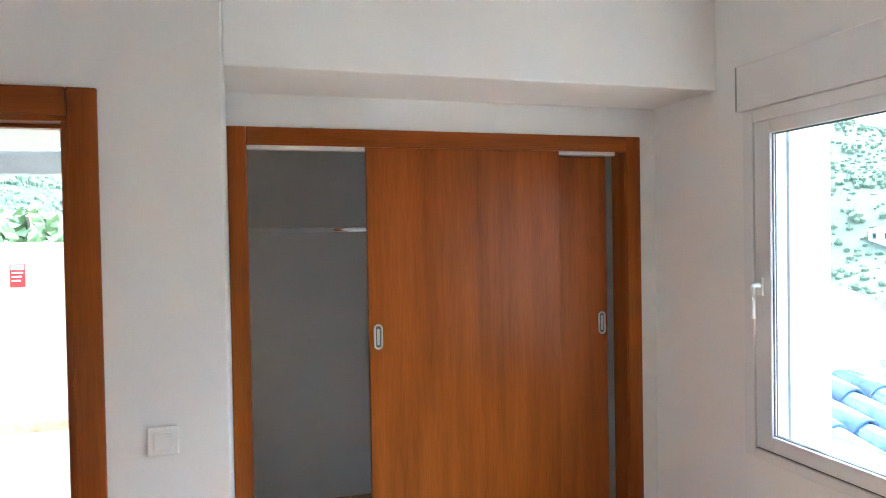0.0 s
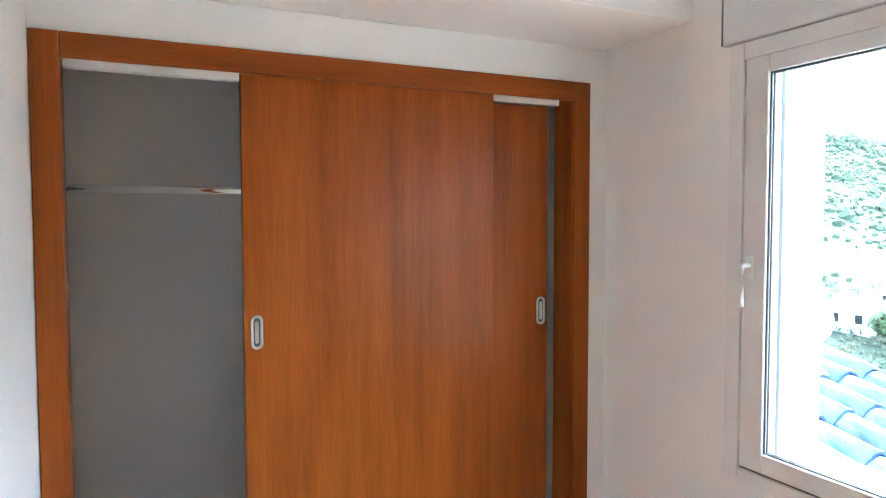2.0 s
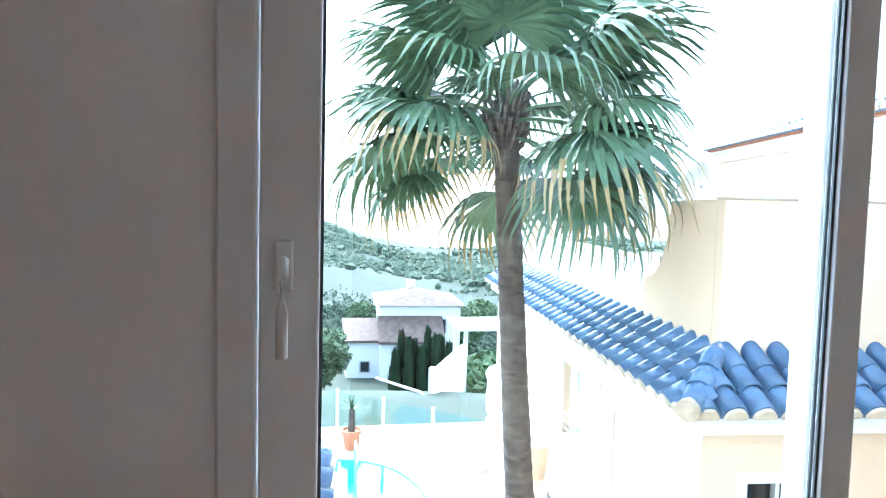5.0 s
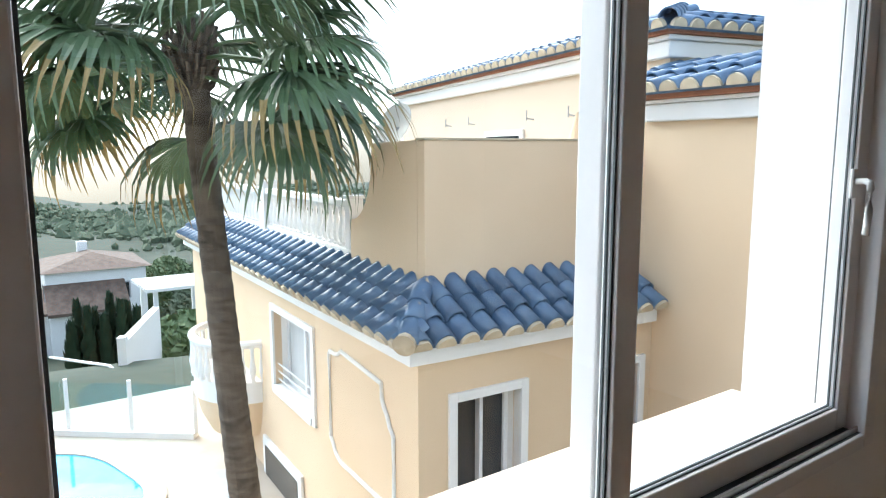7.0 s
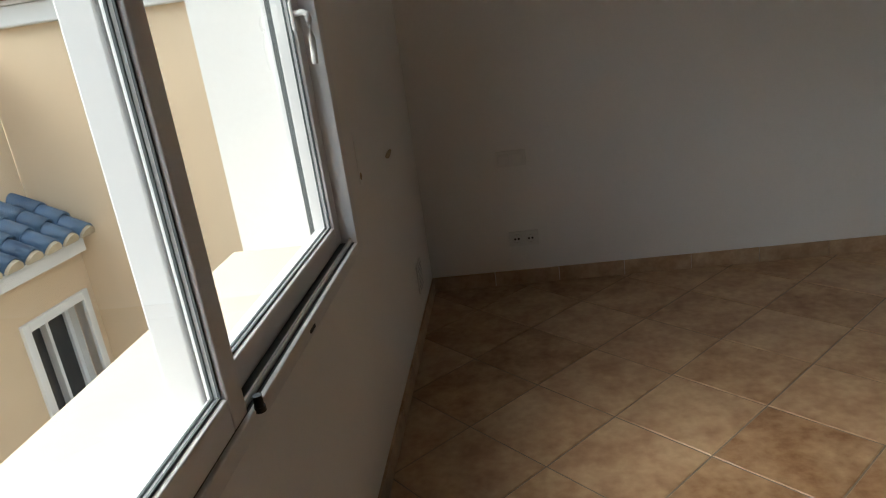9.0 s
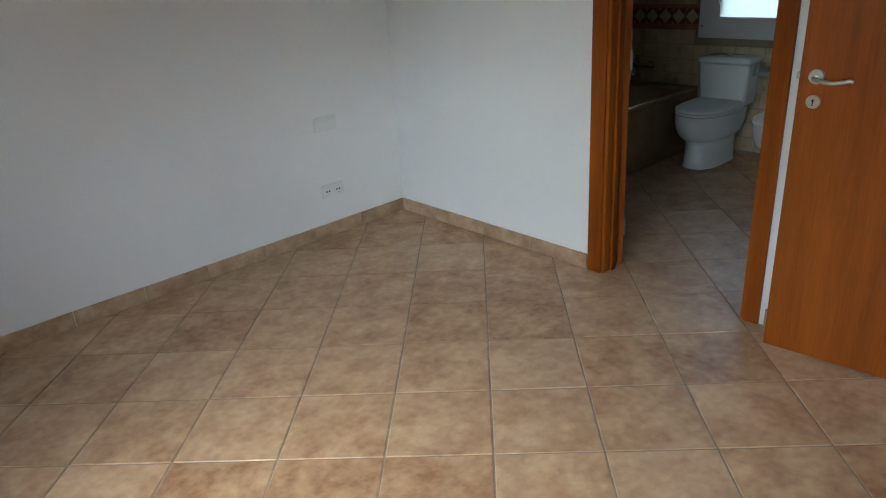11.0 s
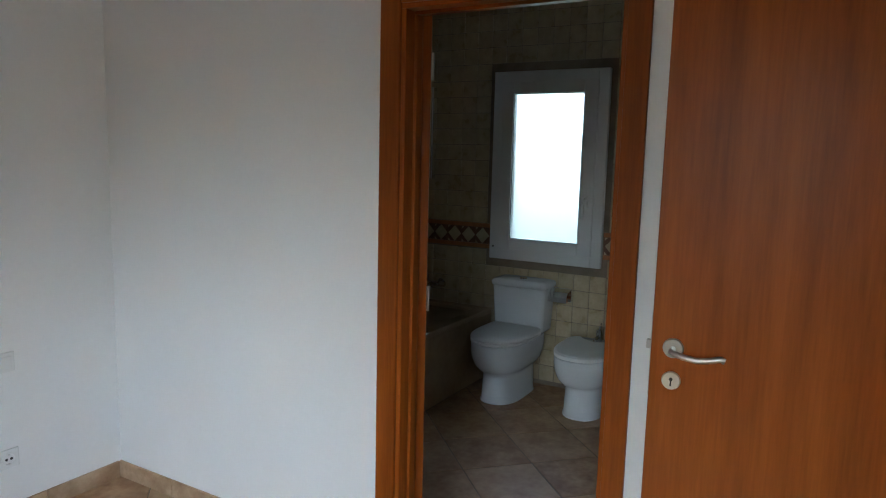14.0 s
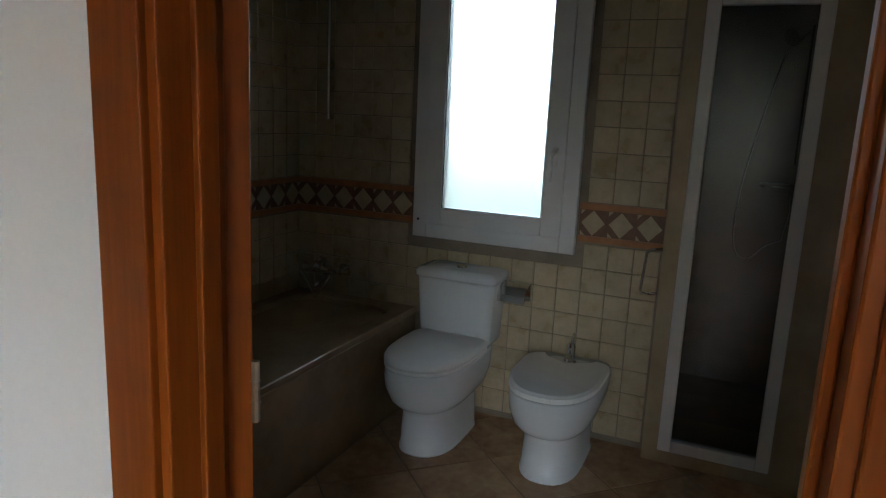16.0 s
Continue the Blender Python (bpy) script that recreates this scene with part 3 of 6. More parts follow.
sash(-0.008, -1.230, WY1 - 0.058, WZ0 + 0.045, WZ1 - 0.045, 0.086, 0.058, -0.278, 0.036)
sash(0.034, WY0 + 0.050, -1.172, WZ0 + 0.045, WZ1 - 0.045, 0.085, 0.060, -2.088, 0.058)
part("shutter_box", box(-0.024, 0.15, -2.247, -0.160, WZ1 + 0.001, 2.365, 0.006), UPVC, win, "white roller shutter box")
part("box_cap", box(-0.026, -0.0, -0.1595, -0.157, WZ1 + 0.004, 2.362), GREYMETAL, win)
bm = bmesh.new()
cyl(bm, (-0.018, -1.256, WZ0 + 0.040), (-0.018, -1.256, WZ0 + 0.062), 0.009, seg=14)
cyl(bm, (-0.018, -1.256, WZ0 + 0.030), (-0.018, -1.256, WZ0 + 0.040), 0.011, seg=14)
part("stopper", bm, BLACK, win, "black rubber window stopper", smooth=False)
for yy in (-1.62,):
    part("drain_cap", box(-0.016, -0.0138, yy - 0.02, yy + 0.02, WZ0 + 0.012, WZ0 + 0.020, 0.002), BLACK, win)
# outer reveals and sill, built into the wall
structure("window_sill_outside", box(0.106, 0.41, WY0 - 0.0185, WY1 - 0.052, WZ0 - 0.04, WZ0 + 0.028, 0.006), SILL, "peach rendered outer window sill")
structure("window_packing", box(0.0, 0.1055, WY0 - 0.0195, WY0 - 0.0005, WZ0, WZ1 + 0.16), PLASTER, "plastered joint beside the window frame")
structure("window_reveal_south", box(0.106, 0.372, WY0 - 0.0205, WY0 - 0.008, WZ0 + 0.028, WZ1 + 0.16), RENDERWHITE, "white outer window reveal")
for yy, sg in ((WY0 - 0.0075, 1), (WY1 - 0.0625, -1)):
    g = part("shutter_guide", box(0.110, 0.150, min(yy, yy + sg * 0.026), max(yy, yy + sg * 0.026), WZ0 + 0.0285, WZ1 + 0.15, 0.002), UPVC, win, "white roller shutter guide rail")
    part("guide_groove", box(0.122, 0.136, min(yy + sg * 0.0262, yy + sg * 0.028), max(yy + sg * 0.0262, yy + sg * 0.028), WZ0 + 0.03, WZ1 + 0.15), GASKET, g)
structure("window_reveal_north", box(0.106, 0.372, WY1 - 0.062, WY1 - 0.0495, WZ0 + 0.006, WZ1 + 0.16), RENDERWHITE, "white outer window reveal")


# ---- wall plates ----
def plate(name, label, category, wall, at, u, z, kinds, size=0.083, group=""):
    """Switch or socket plate of one or two modules. wall: the way that it faces."""
    fx, fy = {"+x": (1, 0), "-x": (-1, 0), "+y": (0, 1), "-y": (0, -1)}[wall]
    loc = (at, u, z) if fx else (u, at, z)
    ang = {"+x": 90, "-x": -90, "+y": 180, "-y": 0}[wall]
    ob = thing(name, None, label, category, group, m=Matrix.Translation(loc) @ Matrix.Rotation(radians(ang), 4, "Z"))
    n = len(kinds)
    w = size * 0.87 * (n - 1) + size
    part("frame", box(-w / 2, w / 2, -0.009, -0.0003, -size / 2, size / 2, 0.004), PLASTIC, ob, local=True)
    for k, kind in enumerate(kinds):
        cx = (k - (n - 1) / 2) * size * 0.87
        if kind == "switch":
            part("rocker", box(cx - 0.026, cx + 0.026, -0.0135, -0.008, -0.026, 0.026, 0.003, Matrix.Rotation(radians(3), 4, "X")), PLASTIC, ob, local=True)
        else:
            bm = bmesh.new()
            rings = []
            for r, d in ((0.027, -0.0088), (0.027, -0.0125), (0.0215, -0.0125), (0.020, -0.0092)):
                rings.append([(cx + r * math.cos(t), d, r * math.sin(t)) for t in (2 * math.pi * q / 26 for q in range(26))])
            loft(bm, rings)
            s = part("socket", bm, PLASTIC, ob, local=True)
            # pin holes as black discs, oversized to stand in for the well's shadows
            for dx in (-0.0095, 0.0095):
                bm = bmesh.new()
                cyl(bm, (cx + dx, -0.0088, 0), (cx + dx, -0.0102, 0), 0.0058, seg=10)
                part("pin_hole", bm, BLACK, s, local=True)
            for dz in (-0.0185, 0.0185):
                part("earth_clip", box(cx - 0.003, cx + 0.003, -0.0122, -0.0092, dz - 0.0015, dz + 0.0015), NICKEL, s, local=True)
    return ob


plate("light_switch", "white square light switch on the plaster wall", "light switch", "-y", YA, -2.226, 1.128, ["switch"])
plate("double_socket", "white double socket above the skirting", "socket", "+y", YS, -2.907, 0.277, ["socket", "socket"], group="double sockets on the wall")
plate("double_socket", "white double socket above the skirting", "socket", "+y", YS, -0.516, 0.257, ["socket", "socket"], group="double sockets on the wall")
plate("double_switch", "white double light switch beside the bed place", "light switch", "+y", YS, -2.912, 0.680, ["switch", "switch"], group="double switches on the wall")
plate("double_switch", "white double light switch beside the bed place", "light switch", "+y", YS, -0.488, 0.690, ["switch", "switch"], group="double switches on the wall")

# small louvred vent near the floor
vent = thing("wall_vent", (0, -3.29, 0.26), "small white louvred vent low on the wall", "vent")
part("vent_frame", box(-0.007, -0.0003, -3.36, -3.22, 0.19, 0.33, 0.002), PLASTIC, vent)
for k in range(7):
    part("slot", box(-0.0085, -0.0065, -3.345, -3.235, 0.203 + k * 0.018, 0.209 + k * 0.018), GREYMETAL, vent)
# old fixing marks in the plaster
mk = thing("plaster_patch", (0, -2.985, 0.915), "small brown unpainted patch in the plaster", "wall mark")
bm = bmesh.new()
loft(bm, [[(-d, -2.985 + 0.075 * s * math.cos(a) * (1 + 0.12 * math.sin(3 * a)), 0.915 + 0.014 * s * math.sin(a)) for a in (2 * math.pi * k / 18 for k in range(18))] for d, s in ((0.0004, 1), (0.0014, 0.9))])
part("patch", bm, STAIN, mk)
mk = thing("strap_guide", (0, -2.41, 1.0), "thin pale plate of a removed shutter strap", "wall mark")
part("plate", box(-0.003, -0.0003, -2.425, -2.395, 0.93, 1.10, 0.001), PLASTIC, mk)
bm = bmesh.new()
cyl(bm, (-0.003, -2.41, 0.955), (-0.0045, -2.41, 0.955), 0.012, seg=12)
part("hole", bm, STAIN, mk)

# ---- bathroom fittings ----
bw = thing("bathroom_window", (BX, -2.58, 0.845), "white bathroom window with frosted pane and lever handle", "window")
rect_ring("frame_member", BX - 0.05, BX + 0.030, -2.975, -2.180, 0.845, 2.11, 0.070, UPVC, bw, 0.004)
sx0 = BX - 0.03
s = part("sash", box(sx0, BX + 0.042, -2.910, -2.824, 0.912, 2.043, 0.004), UPVC, bw)
for a, b, c, d in ((-2.336, -2.245, 0.912, 2.043), (-2.824, -2.336, 0.912, 0.992), (-2.824, -2.336, 1.964, 2.043)):
    part("sash_member", box(sx0, BX + 0.042, a, b, c, d, 0.004), UPVC, s)
bm = bmesh.new()
bm.faces.new([bm.verts.new((BX + 0.005, a, b)) for a, b in ((-2.824, 0.992), (-2.336, 0.992), (-2.336, 1.964), (-2.824, 1.964))])
fp = part("pane", bm, FROST, s, "frosted white pane")
for a, b, c, d in ((-2.824, -2.820, 0.992, 1.964), (-2.340, -2.336, 0.992, 1.964), (-2.82, -2.34, 0.992, 0.996), (-2.82, -2.34, 1.96, 1.964)):
    part("gasket", box(BX + 0.030, BX + 0.036, a, b, c, d), GASKET, s)
part("handle_plate", box(BX + 0.042, BX + 0.052, -2.303, -2.277, 1.23, 1.31, 0.004), PLASTIC, s)
bm = bmesh.new()
tube(bm, [(BX + 0.05, -2.29, 1.29), (BX + 0.072, -2.29, 1.29), (BX + 0.085, -2.292, 1.28), (BX + 0.085, -2.296, 1.24), (BX + 0.082, -2.30, 1.165)], 0.009, 8)
part("handle", bm, PLASTIC, s, "white lever window handle", smooth=True)
bm = bmesh.new()
cyl(bm, (BX + 0.03, -2.945, 0.93), (BX + 0.036, -2.945, 0.93), 0.006, seg=10)
part("screw_cap", bm, BLACK, bw)


def outline(front, back, half, n=28, power=2.4, flat=0.0):
    """Egg-shaped plan: round to the front (+x), squarer at the back."""
    pts = []
    for k in range(n):
        a = 2 * math.pi * k / n
        c, s2 = math.cos(a), math.sin(a)
        px = (front if c > 0 else back) * abs(c) ** (2 / (power if c > 0 else 6)) * (1 if c > 0 else -1)
        py = half * abs(s2) ** (2 / (power if c > 0 else 6)) * (1 if s2 > 0 else -1)
        pts.append((px, py))
    return pts


def ring_at(cx, cy, z, front, back, half, power=2.4):
    return [(cx + a, cy + b, z) for a, b in outline(front, back, half, power=power)]


def toilet(y):
    t = thing("toilet", (-5.55, y, 0), "white porcelain close-coupled toilet with closed lid", "toilet")
    cx = -5.50
    bm = bmesh.new()
    loft(bm, [ring_at(cx, y, 0.001, 0.222, 0.24, 0.128), ring_at(cx, y, 0.008, 0.222, 0.24, 0.128), ring_at(cx, y, 0.014, 0.214, 0.24, 0.122), ring_at(cx, y, 0.17, 0.206, 0.24, 0.118), ring_at(cx, y, 0.192, 0.212, 0.24, 0.122),
              ring_at(cx, y, 0.208, 0.245, 0.245, 0.142), ring_at(cx, y, 0.245, 0.285, 0.25, 0.166), ring_at(cx, y, 0.30, 0.312, 0.255, 0.181), ring_at(cx, y, 0.345, 0.322, 0.26, 0.185), ring_at(cx, y, 0.385, 0.322, 0.26, 0.184), ring_at(cx, y, 0.395, 0.318, 0.26, 0.182)])
    part("bowl", bm, PORCELAIN, t, smooth=True)
    bm = bmesh.new()
    loft(bm, [ring_at(cx, y, 0.398, 0.318, 0.175, 0.182), ring_at(cx, y, 0.402, 0.326, 0.178, 0.187), ring_at(cx, y, 0.412, 0.326, 0.178, 0.187), ring_at(cx, y, 0.415, 0.320, 0.176, 0.184)])
    part("seat", bm, PLASTIC, t, "white toilet seat", smooth=True)
    bm = bmesh.new()
    loft(bm, [ring_at(cx, y, 0.4165, 0.320, 0.176, 0.184), ring_at(cx, y, 0.421, 0.327, 0.178, 0.188), ring_at(cx, y, 0.432, 0.325, 0.178, 0.186), ring_at(cx, y, 0.441, 0.300, 0.168, 0.168), ring_at(cx, y, 0.444, 0.20, 0.12, 0.11)])
    part("lid", bm, PLASTIC, t, "closed white toilet lid", smooth=True)
    bm = bmesh.new()

    def trect(z, x0, x1, h):
        c, r, out = [], 0.03, []
        for qx, qy, a0 in ((x1 - r, y + h - r, 0), (x0 + 0.008, y + h - 0.008, 90), (x0 + 0.008, y - h + 0.008, 180), (x1 - r, y - h + r, 270)):
            rr = r if qx > x0 + 0.02 else 0.008
            for k in range(7):
                a = radians(a0 + k * 15)
                out.append((qx + rr * math.cos(a), qy + rr * math.sin(a), z))
        return out
    loft(bm, [trect(0.395, -5.815, -5.665, 0.165), trect(0.41, -5.82, -5.655, 0.175), trect(0.68, -5.825, -5.640, 0.188), trect(0.692, -5.825, -5.640, 0.188)])
    part("cistern", bm, PORCELAIN, t, smooth=True)
    bm = bmesh.new()
    loft(bm, [trect(0.6945, -5.828, -5.636, 0.191), trect(0.699, -5.830, -5.630, 0.197), trect(0.722, -5.830, -5.630, 0.197), trect(0.735, -5.826, -5.640, 0.186), trect(0.740, -5.82, -5.66, 0.150)])
    part("cistern_lid", bm, PORCELAIN, t, smooth=True)
    bm = bmesh.new()
    cyl(bm, (-5.73, y, 0.738), (-5.73, y, 0.749), 0.024, 0.022, seg=20)
    part("flush_button", bm, CHROME, t, "chrome flush button")
    for dy in (-0.06, 0.06):
        bm = bmesh.new()
        cyl(bm, (-5.672, y + dy - 0.012, 0.418), (-5.672, y + dy + 0.012, 0.418), 0.011, seg=12)
        part("seat_hinge", bm, CHROME, t)


def bidet(y):
    t = thing("bidet", (-5.55, y, 0), "white porcelain bidet with cover and chrome mixer tap", "bidet")
    cx = -5.53
    bm = bmesh.new()
    loft(bm, [ring_at(cx, y, 0.001, 0.208, 0.27, 0.126), ring_at(cx, y, 0.008, 0.208, 0.27, 0.126), ring_at(cx, y, 0.014, 0.200, 0.27, 0.120), ring_at(cx, y, 0.165, 0.192, 0.27, 0.115), ring_at(cx, y, 0.187, 0.198, 0.27, 0.119),
              ring_at(cx, y, 0.203, 0.232, 0.275, 0.140), ring_at(cx, y, 0.24, 0.270, 0.28, 0.163), ring_at(cx, y, 0.29, 0.295, 0.285, 0.177), ring_at(cx, y, 0.335, 0.304, 0.287, 0.182), ring_at(cx, y, 0.372, 0.305, 0.288, 0.182), ring_at(cx, y, 0.382, 0.30, 0.286, 0.178)])
    part("basin", bm, PORCELAIN, t, smooth=True)
    # cover with a rounded notch at the back for the tap
    pts = [p for p in outline(0.306, 0.20, 0.184, n=40)]
    pts2 = []
    for px, py in pts:
        if px < -0.12 and abs(py) < 0.11:
            px = -0.12 - 0.0 + 0.0
            px = -0.20 + 0.10 * math.sqrt(max(0.0, 1 - (py / 0.11) ** 2))
        pts2.append((px, py))
    bm = bmesh.new()
    loft(bm, [[(cx + a, y + b, z) for a, b in pts2] for z in (0.385, 0.390, 0.404)] + [[(cx + a * 0.93, y + b * 0.93, 0.411) for a, b in pts2]])
    part("cover", bm, PLASTIC, t, "white bidet cover", smooth=False)
    bm = bmesh.new()
    loft(bm, [ring_at(-5.715, y, 0.3825, 0.09, 0.06, 0.10), ring_at(-5.715, y, 0.3835, 0.085, 0.055, 0.095)])
    part("tap_ledge", bm, PORCELAIN, t)
    bm = bmesh.new()
    cyl(bm, (-5.72, y, 0.383), (-5.72, y, 0.392), 0.026, 0.024, seg=18)
    cyl(bm, (-5.72, y, 0.392), (-5.72, y, 0.455), 0.019, 0.018, seg=18)
    cyl(bm, (-5.72, y, 0.455), (-5.72, y, 0.470), 0.020, 0.013, seg=18)
    tap = part("mixer_body", bm, CHROME, t, "chrome bidet mixer tap")
    bm = bmesh.new()
    tube(bm, [(-5.71, y, 0.42), (-5.67, y, 0.428), (-5.64, y, 0.425), (-5.622, y, 0.412)], 0.011, 10)
    part("spout", bm, CHROME, tap, smooth=True)
    bm = bmesh.new()
    tube(bm, [(-5.72, y, 0.468), (-5.735, y, 0.485), (-5.76, y, 0.502)], 0.006, 8)
    part("tap_lever", bm, CHROME, tap, smooth=True)


toilet(-2.675)
bidet(-2.135)

# paper holder with a curved chrome cover
ph = thing("paper_holder", (BX, -2.43, 0.63), "chrome toilet paper holder on the tiled wall", "paper holder")
part("back_plate", box(BX + 0.013, BX + 0.018, -2.495, -2.365, 0.60, 0.69, 0.002), CHROME, ph)
bm = bmesh.new()
prof = [(BX + 0.018, 0.688), (BX + 0.06, 0.690), (BX + 0.10, 0.676), (BX + 0.122, 0.645), (BX + 0.125, 0.612), (BX + 0.121, 0.612), (BX + 0.118, 0.643), (BX + 0.098, 0.671), (BX + 0.06, 0.685), (BX + 0.018, 0.684)]
prism(bm, prof, -2.498, -2.362)
part("cover", bm, CHROME, ph, "curved chrome cover")
bm = bmesh.new()
cyl(bm, (BX + 0.07, -2.485, 0.62), (BX + 0.07, -2.375, 0.62), 0.012, seg=14)
part("roll_core", bm, TERRACOTTA, ph, "brown cardboard core")

# towel rail on the column's flank
tr = thing("towel_ring", (-5.80, -1.86, 0.80), "chrome square towel ring beside the shower", "towel ring")
bm = bmesh.new()
tube(bm, [(-5.79, -1.803, 0.92), (-5.78, -1.85, 0.915), (-5.775, -1.865, 0.90), (-5.73, -1.872, 0.75), (-5.72, -1.868, 0.742), (-5.70, -1.84, 0.745), (-5.70, -1.804, 0.75)], 0.006, 8)
part("ring", bm, CHROME, tr, smooth=True)

# bathtub with tiled apron
tub = thing("bathtub", (-5.0, -3.30, 0), "built-in bathtub with beige tiled apron and rim", "bathtub")
TX0, TX1, TY0, TY1 = BX + 0.004, -4.15, BYS + 0.004, -2.95
part("apron", box(TX0, TX1, TY1 - 0.05, TY1, 0.0, 0.455, 0.004), TUBSIDE, tub, "beige polished tile apron")
part("end_panel", box(TX1 - 0.04, TX1, TY0, TY1 - 0.052, 0.0, 0.455, 0.004), TUBSIDE, tub)
bm = bmesh.new()


def trounded(inset, z, r):
    x0, x1, y0, y1 = TX0 + inset, TX1 - inset, TY0 + inset, TY1 - inset
    out = []
    for qx, qy, a0 in ((x1 - r, y1 - r, 0), (x0 + r, y1 - r, 90), (x0 + r, y0 + r, 180), (x1 - r, y0 + r, 270)):
        for k in range(7):
            a = radians(a0 + 15 * k)
            out.append((qx + r * math.cos(a), qy + r * math.sin(a), z))
    return out


loft(bm, [trounded(0.0, 0.458, 0.01), trounded(0.0, 0.480, 0.01), trounded(0.004, 0.484, 0.012), trounded(0.075, 0.484, 0.10), trounded(0.085, 0.476, 0.12), trounded(0.12, 0.25, 0.15), trounded(0.17, 0.12, 0.15), trounded(0.22, 0.11, 0.13)])
part("basin", bm, TUBSIDE, tub, "cream bath basin with broad rim", smooth=False)
bm = bmesh.new()
cyl(bm, (BX + 0.125, -3.31, 0.37), (BX + 0.135, -3.31, 0.365), 0.03, seg=16)
part("overflow", bm, CHROME, tub)

bt = thing("bath_mixer", (BX, -3.44, 0.62), "chrome bath mixer with hand shower on the wall", "tap")
bm = bmesh.new()
cyl(bm, (BX + 0.07, -3.53, 0.62), (BX + 0.07, -3.35, 0.62), 0.022, seg=16)
for yy in (-3.515, -3.365):
    cyl(bm, (BX + 0.014, yy, 0.62), (BX + 0.07, yy, 0.62), 0.014, seg=12)
    cyl(bm, (BX + 0.013, yy, 0.62), (BX + 0.019, yy, 0.62), 0.032, seg=18)
part("body", bm, CHROME, bt)
bm = bmesh.new()
tube(bm, [(BX + 0.07, -3.44, 0.60), (BX + 0.09, -3.44, 0.58), (BX + 0.14, -3.44, 0.565), (BX + 0.17, -3.44, 0.55)], 0.012, 10)
part("spout", bm, CHROME, bt, smooth=True)
for yy in (-3.555, -3.325):
    bm = bmesh.new()
    cyl(bm, (BX + 0.07, yy - 0.022, 0.62), (BX + 0.07, yy + 0.022, 0.62), 0.019, 0.017, seg=12)
    part("tap_knob", bm, CHROME, bt)
bm = bmesh.new()
tube(bm, [(BX + 0.08, -3.44, 0.64), (BX + 0.09, -3.44, 0.68), (BX + 0.12, -3.44, 0.69), (BX + 0.15, -3.44, 0.675)], 0.010, 8)
cyl(bm, (BX + 0.145, -3.44, 0.672), (BX + 0.175, -3.44, 0.64), 0.018, 0.03, seg=14)
part("hand_shower", bm, CHROME, bt, smooth=True)
bm = bmesh.new()
tube(bm, [(BX + 0.085, -3.40 - 0.02 * k * 0, 0.60) if k == 0 else (BX + 0.09 + 0.03 * math.sin(k * 0.5), -3.40 - 0.016 * k, 0.60 - 0.13 * math.sin(k / 12 * math.pi)) for k in range(13)], 0.006, 6)
part("hose", bm, CHROME, bt, smooth=True)
sr = thing("shower_rail", (BX, -3.45, 1.4), "thin chrome shower rail on the tiled wall", "shower rail")
bm = bmesh.new()
cyl(bm, (BX + 0.05, -3.45, 1.38), (BX + 0.05, -3.45, 2.02), 0.009, seg=12)
part("bar", bm, CHROME, sr, smooth=False)
for zz in (1.39, 2.01):
    bm = bmesh.new()
    cyl(bm, (BX + 0.013, -3.45, zz), (BX + 0.055, -3.45, zz), 0.012, seg=12)
    part("bracket", bm, CHROME, sr)

# shower door and what stands behind it
sh = thing("shower_door", (-5.74, -1.5, 0.06), "white-framed shower door with clear panel", "shower door")
rect_ring("frame_member", -5.775, -5.735, -1.735, -1.300, 0.06, 1.93, 0.052, UPVC, sh, 0.004)
bm = bmesh.new()
bm.faces.new([bm.verts.new((-5.755, a, b)) for a, b in ((-1.683, 0.112), (-1.352, 0.112), (-1.352, 1.878), (-1.683, 1.878))])
pp = part("panel", bm, glass("shower_glass", (0.50, 0.49, 0.45), 0.22), sh, "dark clear shower panel")
ss = thing("shower_set", (BX - 1.1, -1.42, 1.2), "chrome shower rail with hose and hand shower", "shower set")
xx = BX - 1.06
bm = bmesh.new()
cyl(bm, (xx, -1.30, 1.25), (xx, -1.30, 1.95), 0.010, seg=12)
part("bar", bm, CHROME, ss)
bm = bmesh.new()
cyl(bm, (xx + 0.02, -1.33, 1.93), (xx + 0.09, -1.40, 1.88), 0.02, 0.045, seg=16)
part("hand_shower", bm, CHROME, ss)
bm = bmesh.new()
cyl(bm, (xx, -1.45, 1.13), (xx, -1.25, 1.13), 0.022, seg=14)
part("mixer_body", bm, CHROME, ss)
bm = bmesh.new()
tube(bm, [(xx + 0.03, -1.40 - 0.16 * math.sin(k / 16 * math.pi), 1.88 - 1.15 * math.sin(k / 16 * math.pi * 0.62)) for k in range(17)] + [(xx + 0.03, -1.32, 0.85), (xx + 0.02, -1.30, 1.0), (xx + 0.01, -1.31, 1.12)], 0.006, 6)
part("hose", bm, CHROME, ss, smooth=True)


# ---- outside: the ground, one sheet to the horizon ----
ELEV = [(-180, 1.5), (-120, 0.5), (-60, -1.0), (-24, -3.4), (-13, -4.1), (-7.4, -3.9), (-3, -2.9), (0.5, -1.8), (4, -0.6), (8, 0.2), (13, 1.4), (19, 2.4), (24, 3.1), (33, 5.2), (45, 8.2), (60, 9.0), (80, 8.0), (104, 6.5), (130, 5.5), (180, 1.5)]


def ridge(deg):
    for (a, ea), (b, eb) in zip(ELEV, ELEV[1:]):
        if a <= deg <= b:
            return ea + (eb - ea) * (deg - a) / (b - a)
    return 1.5


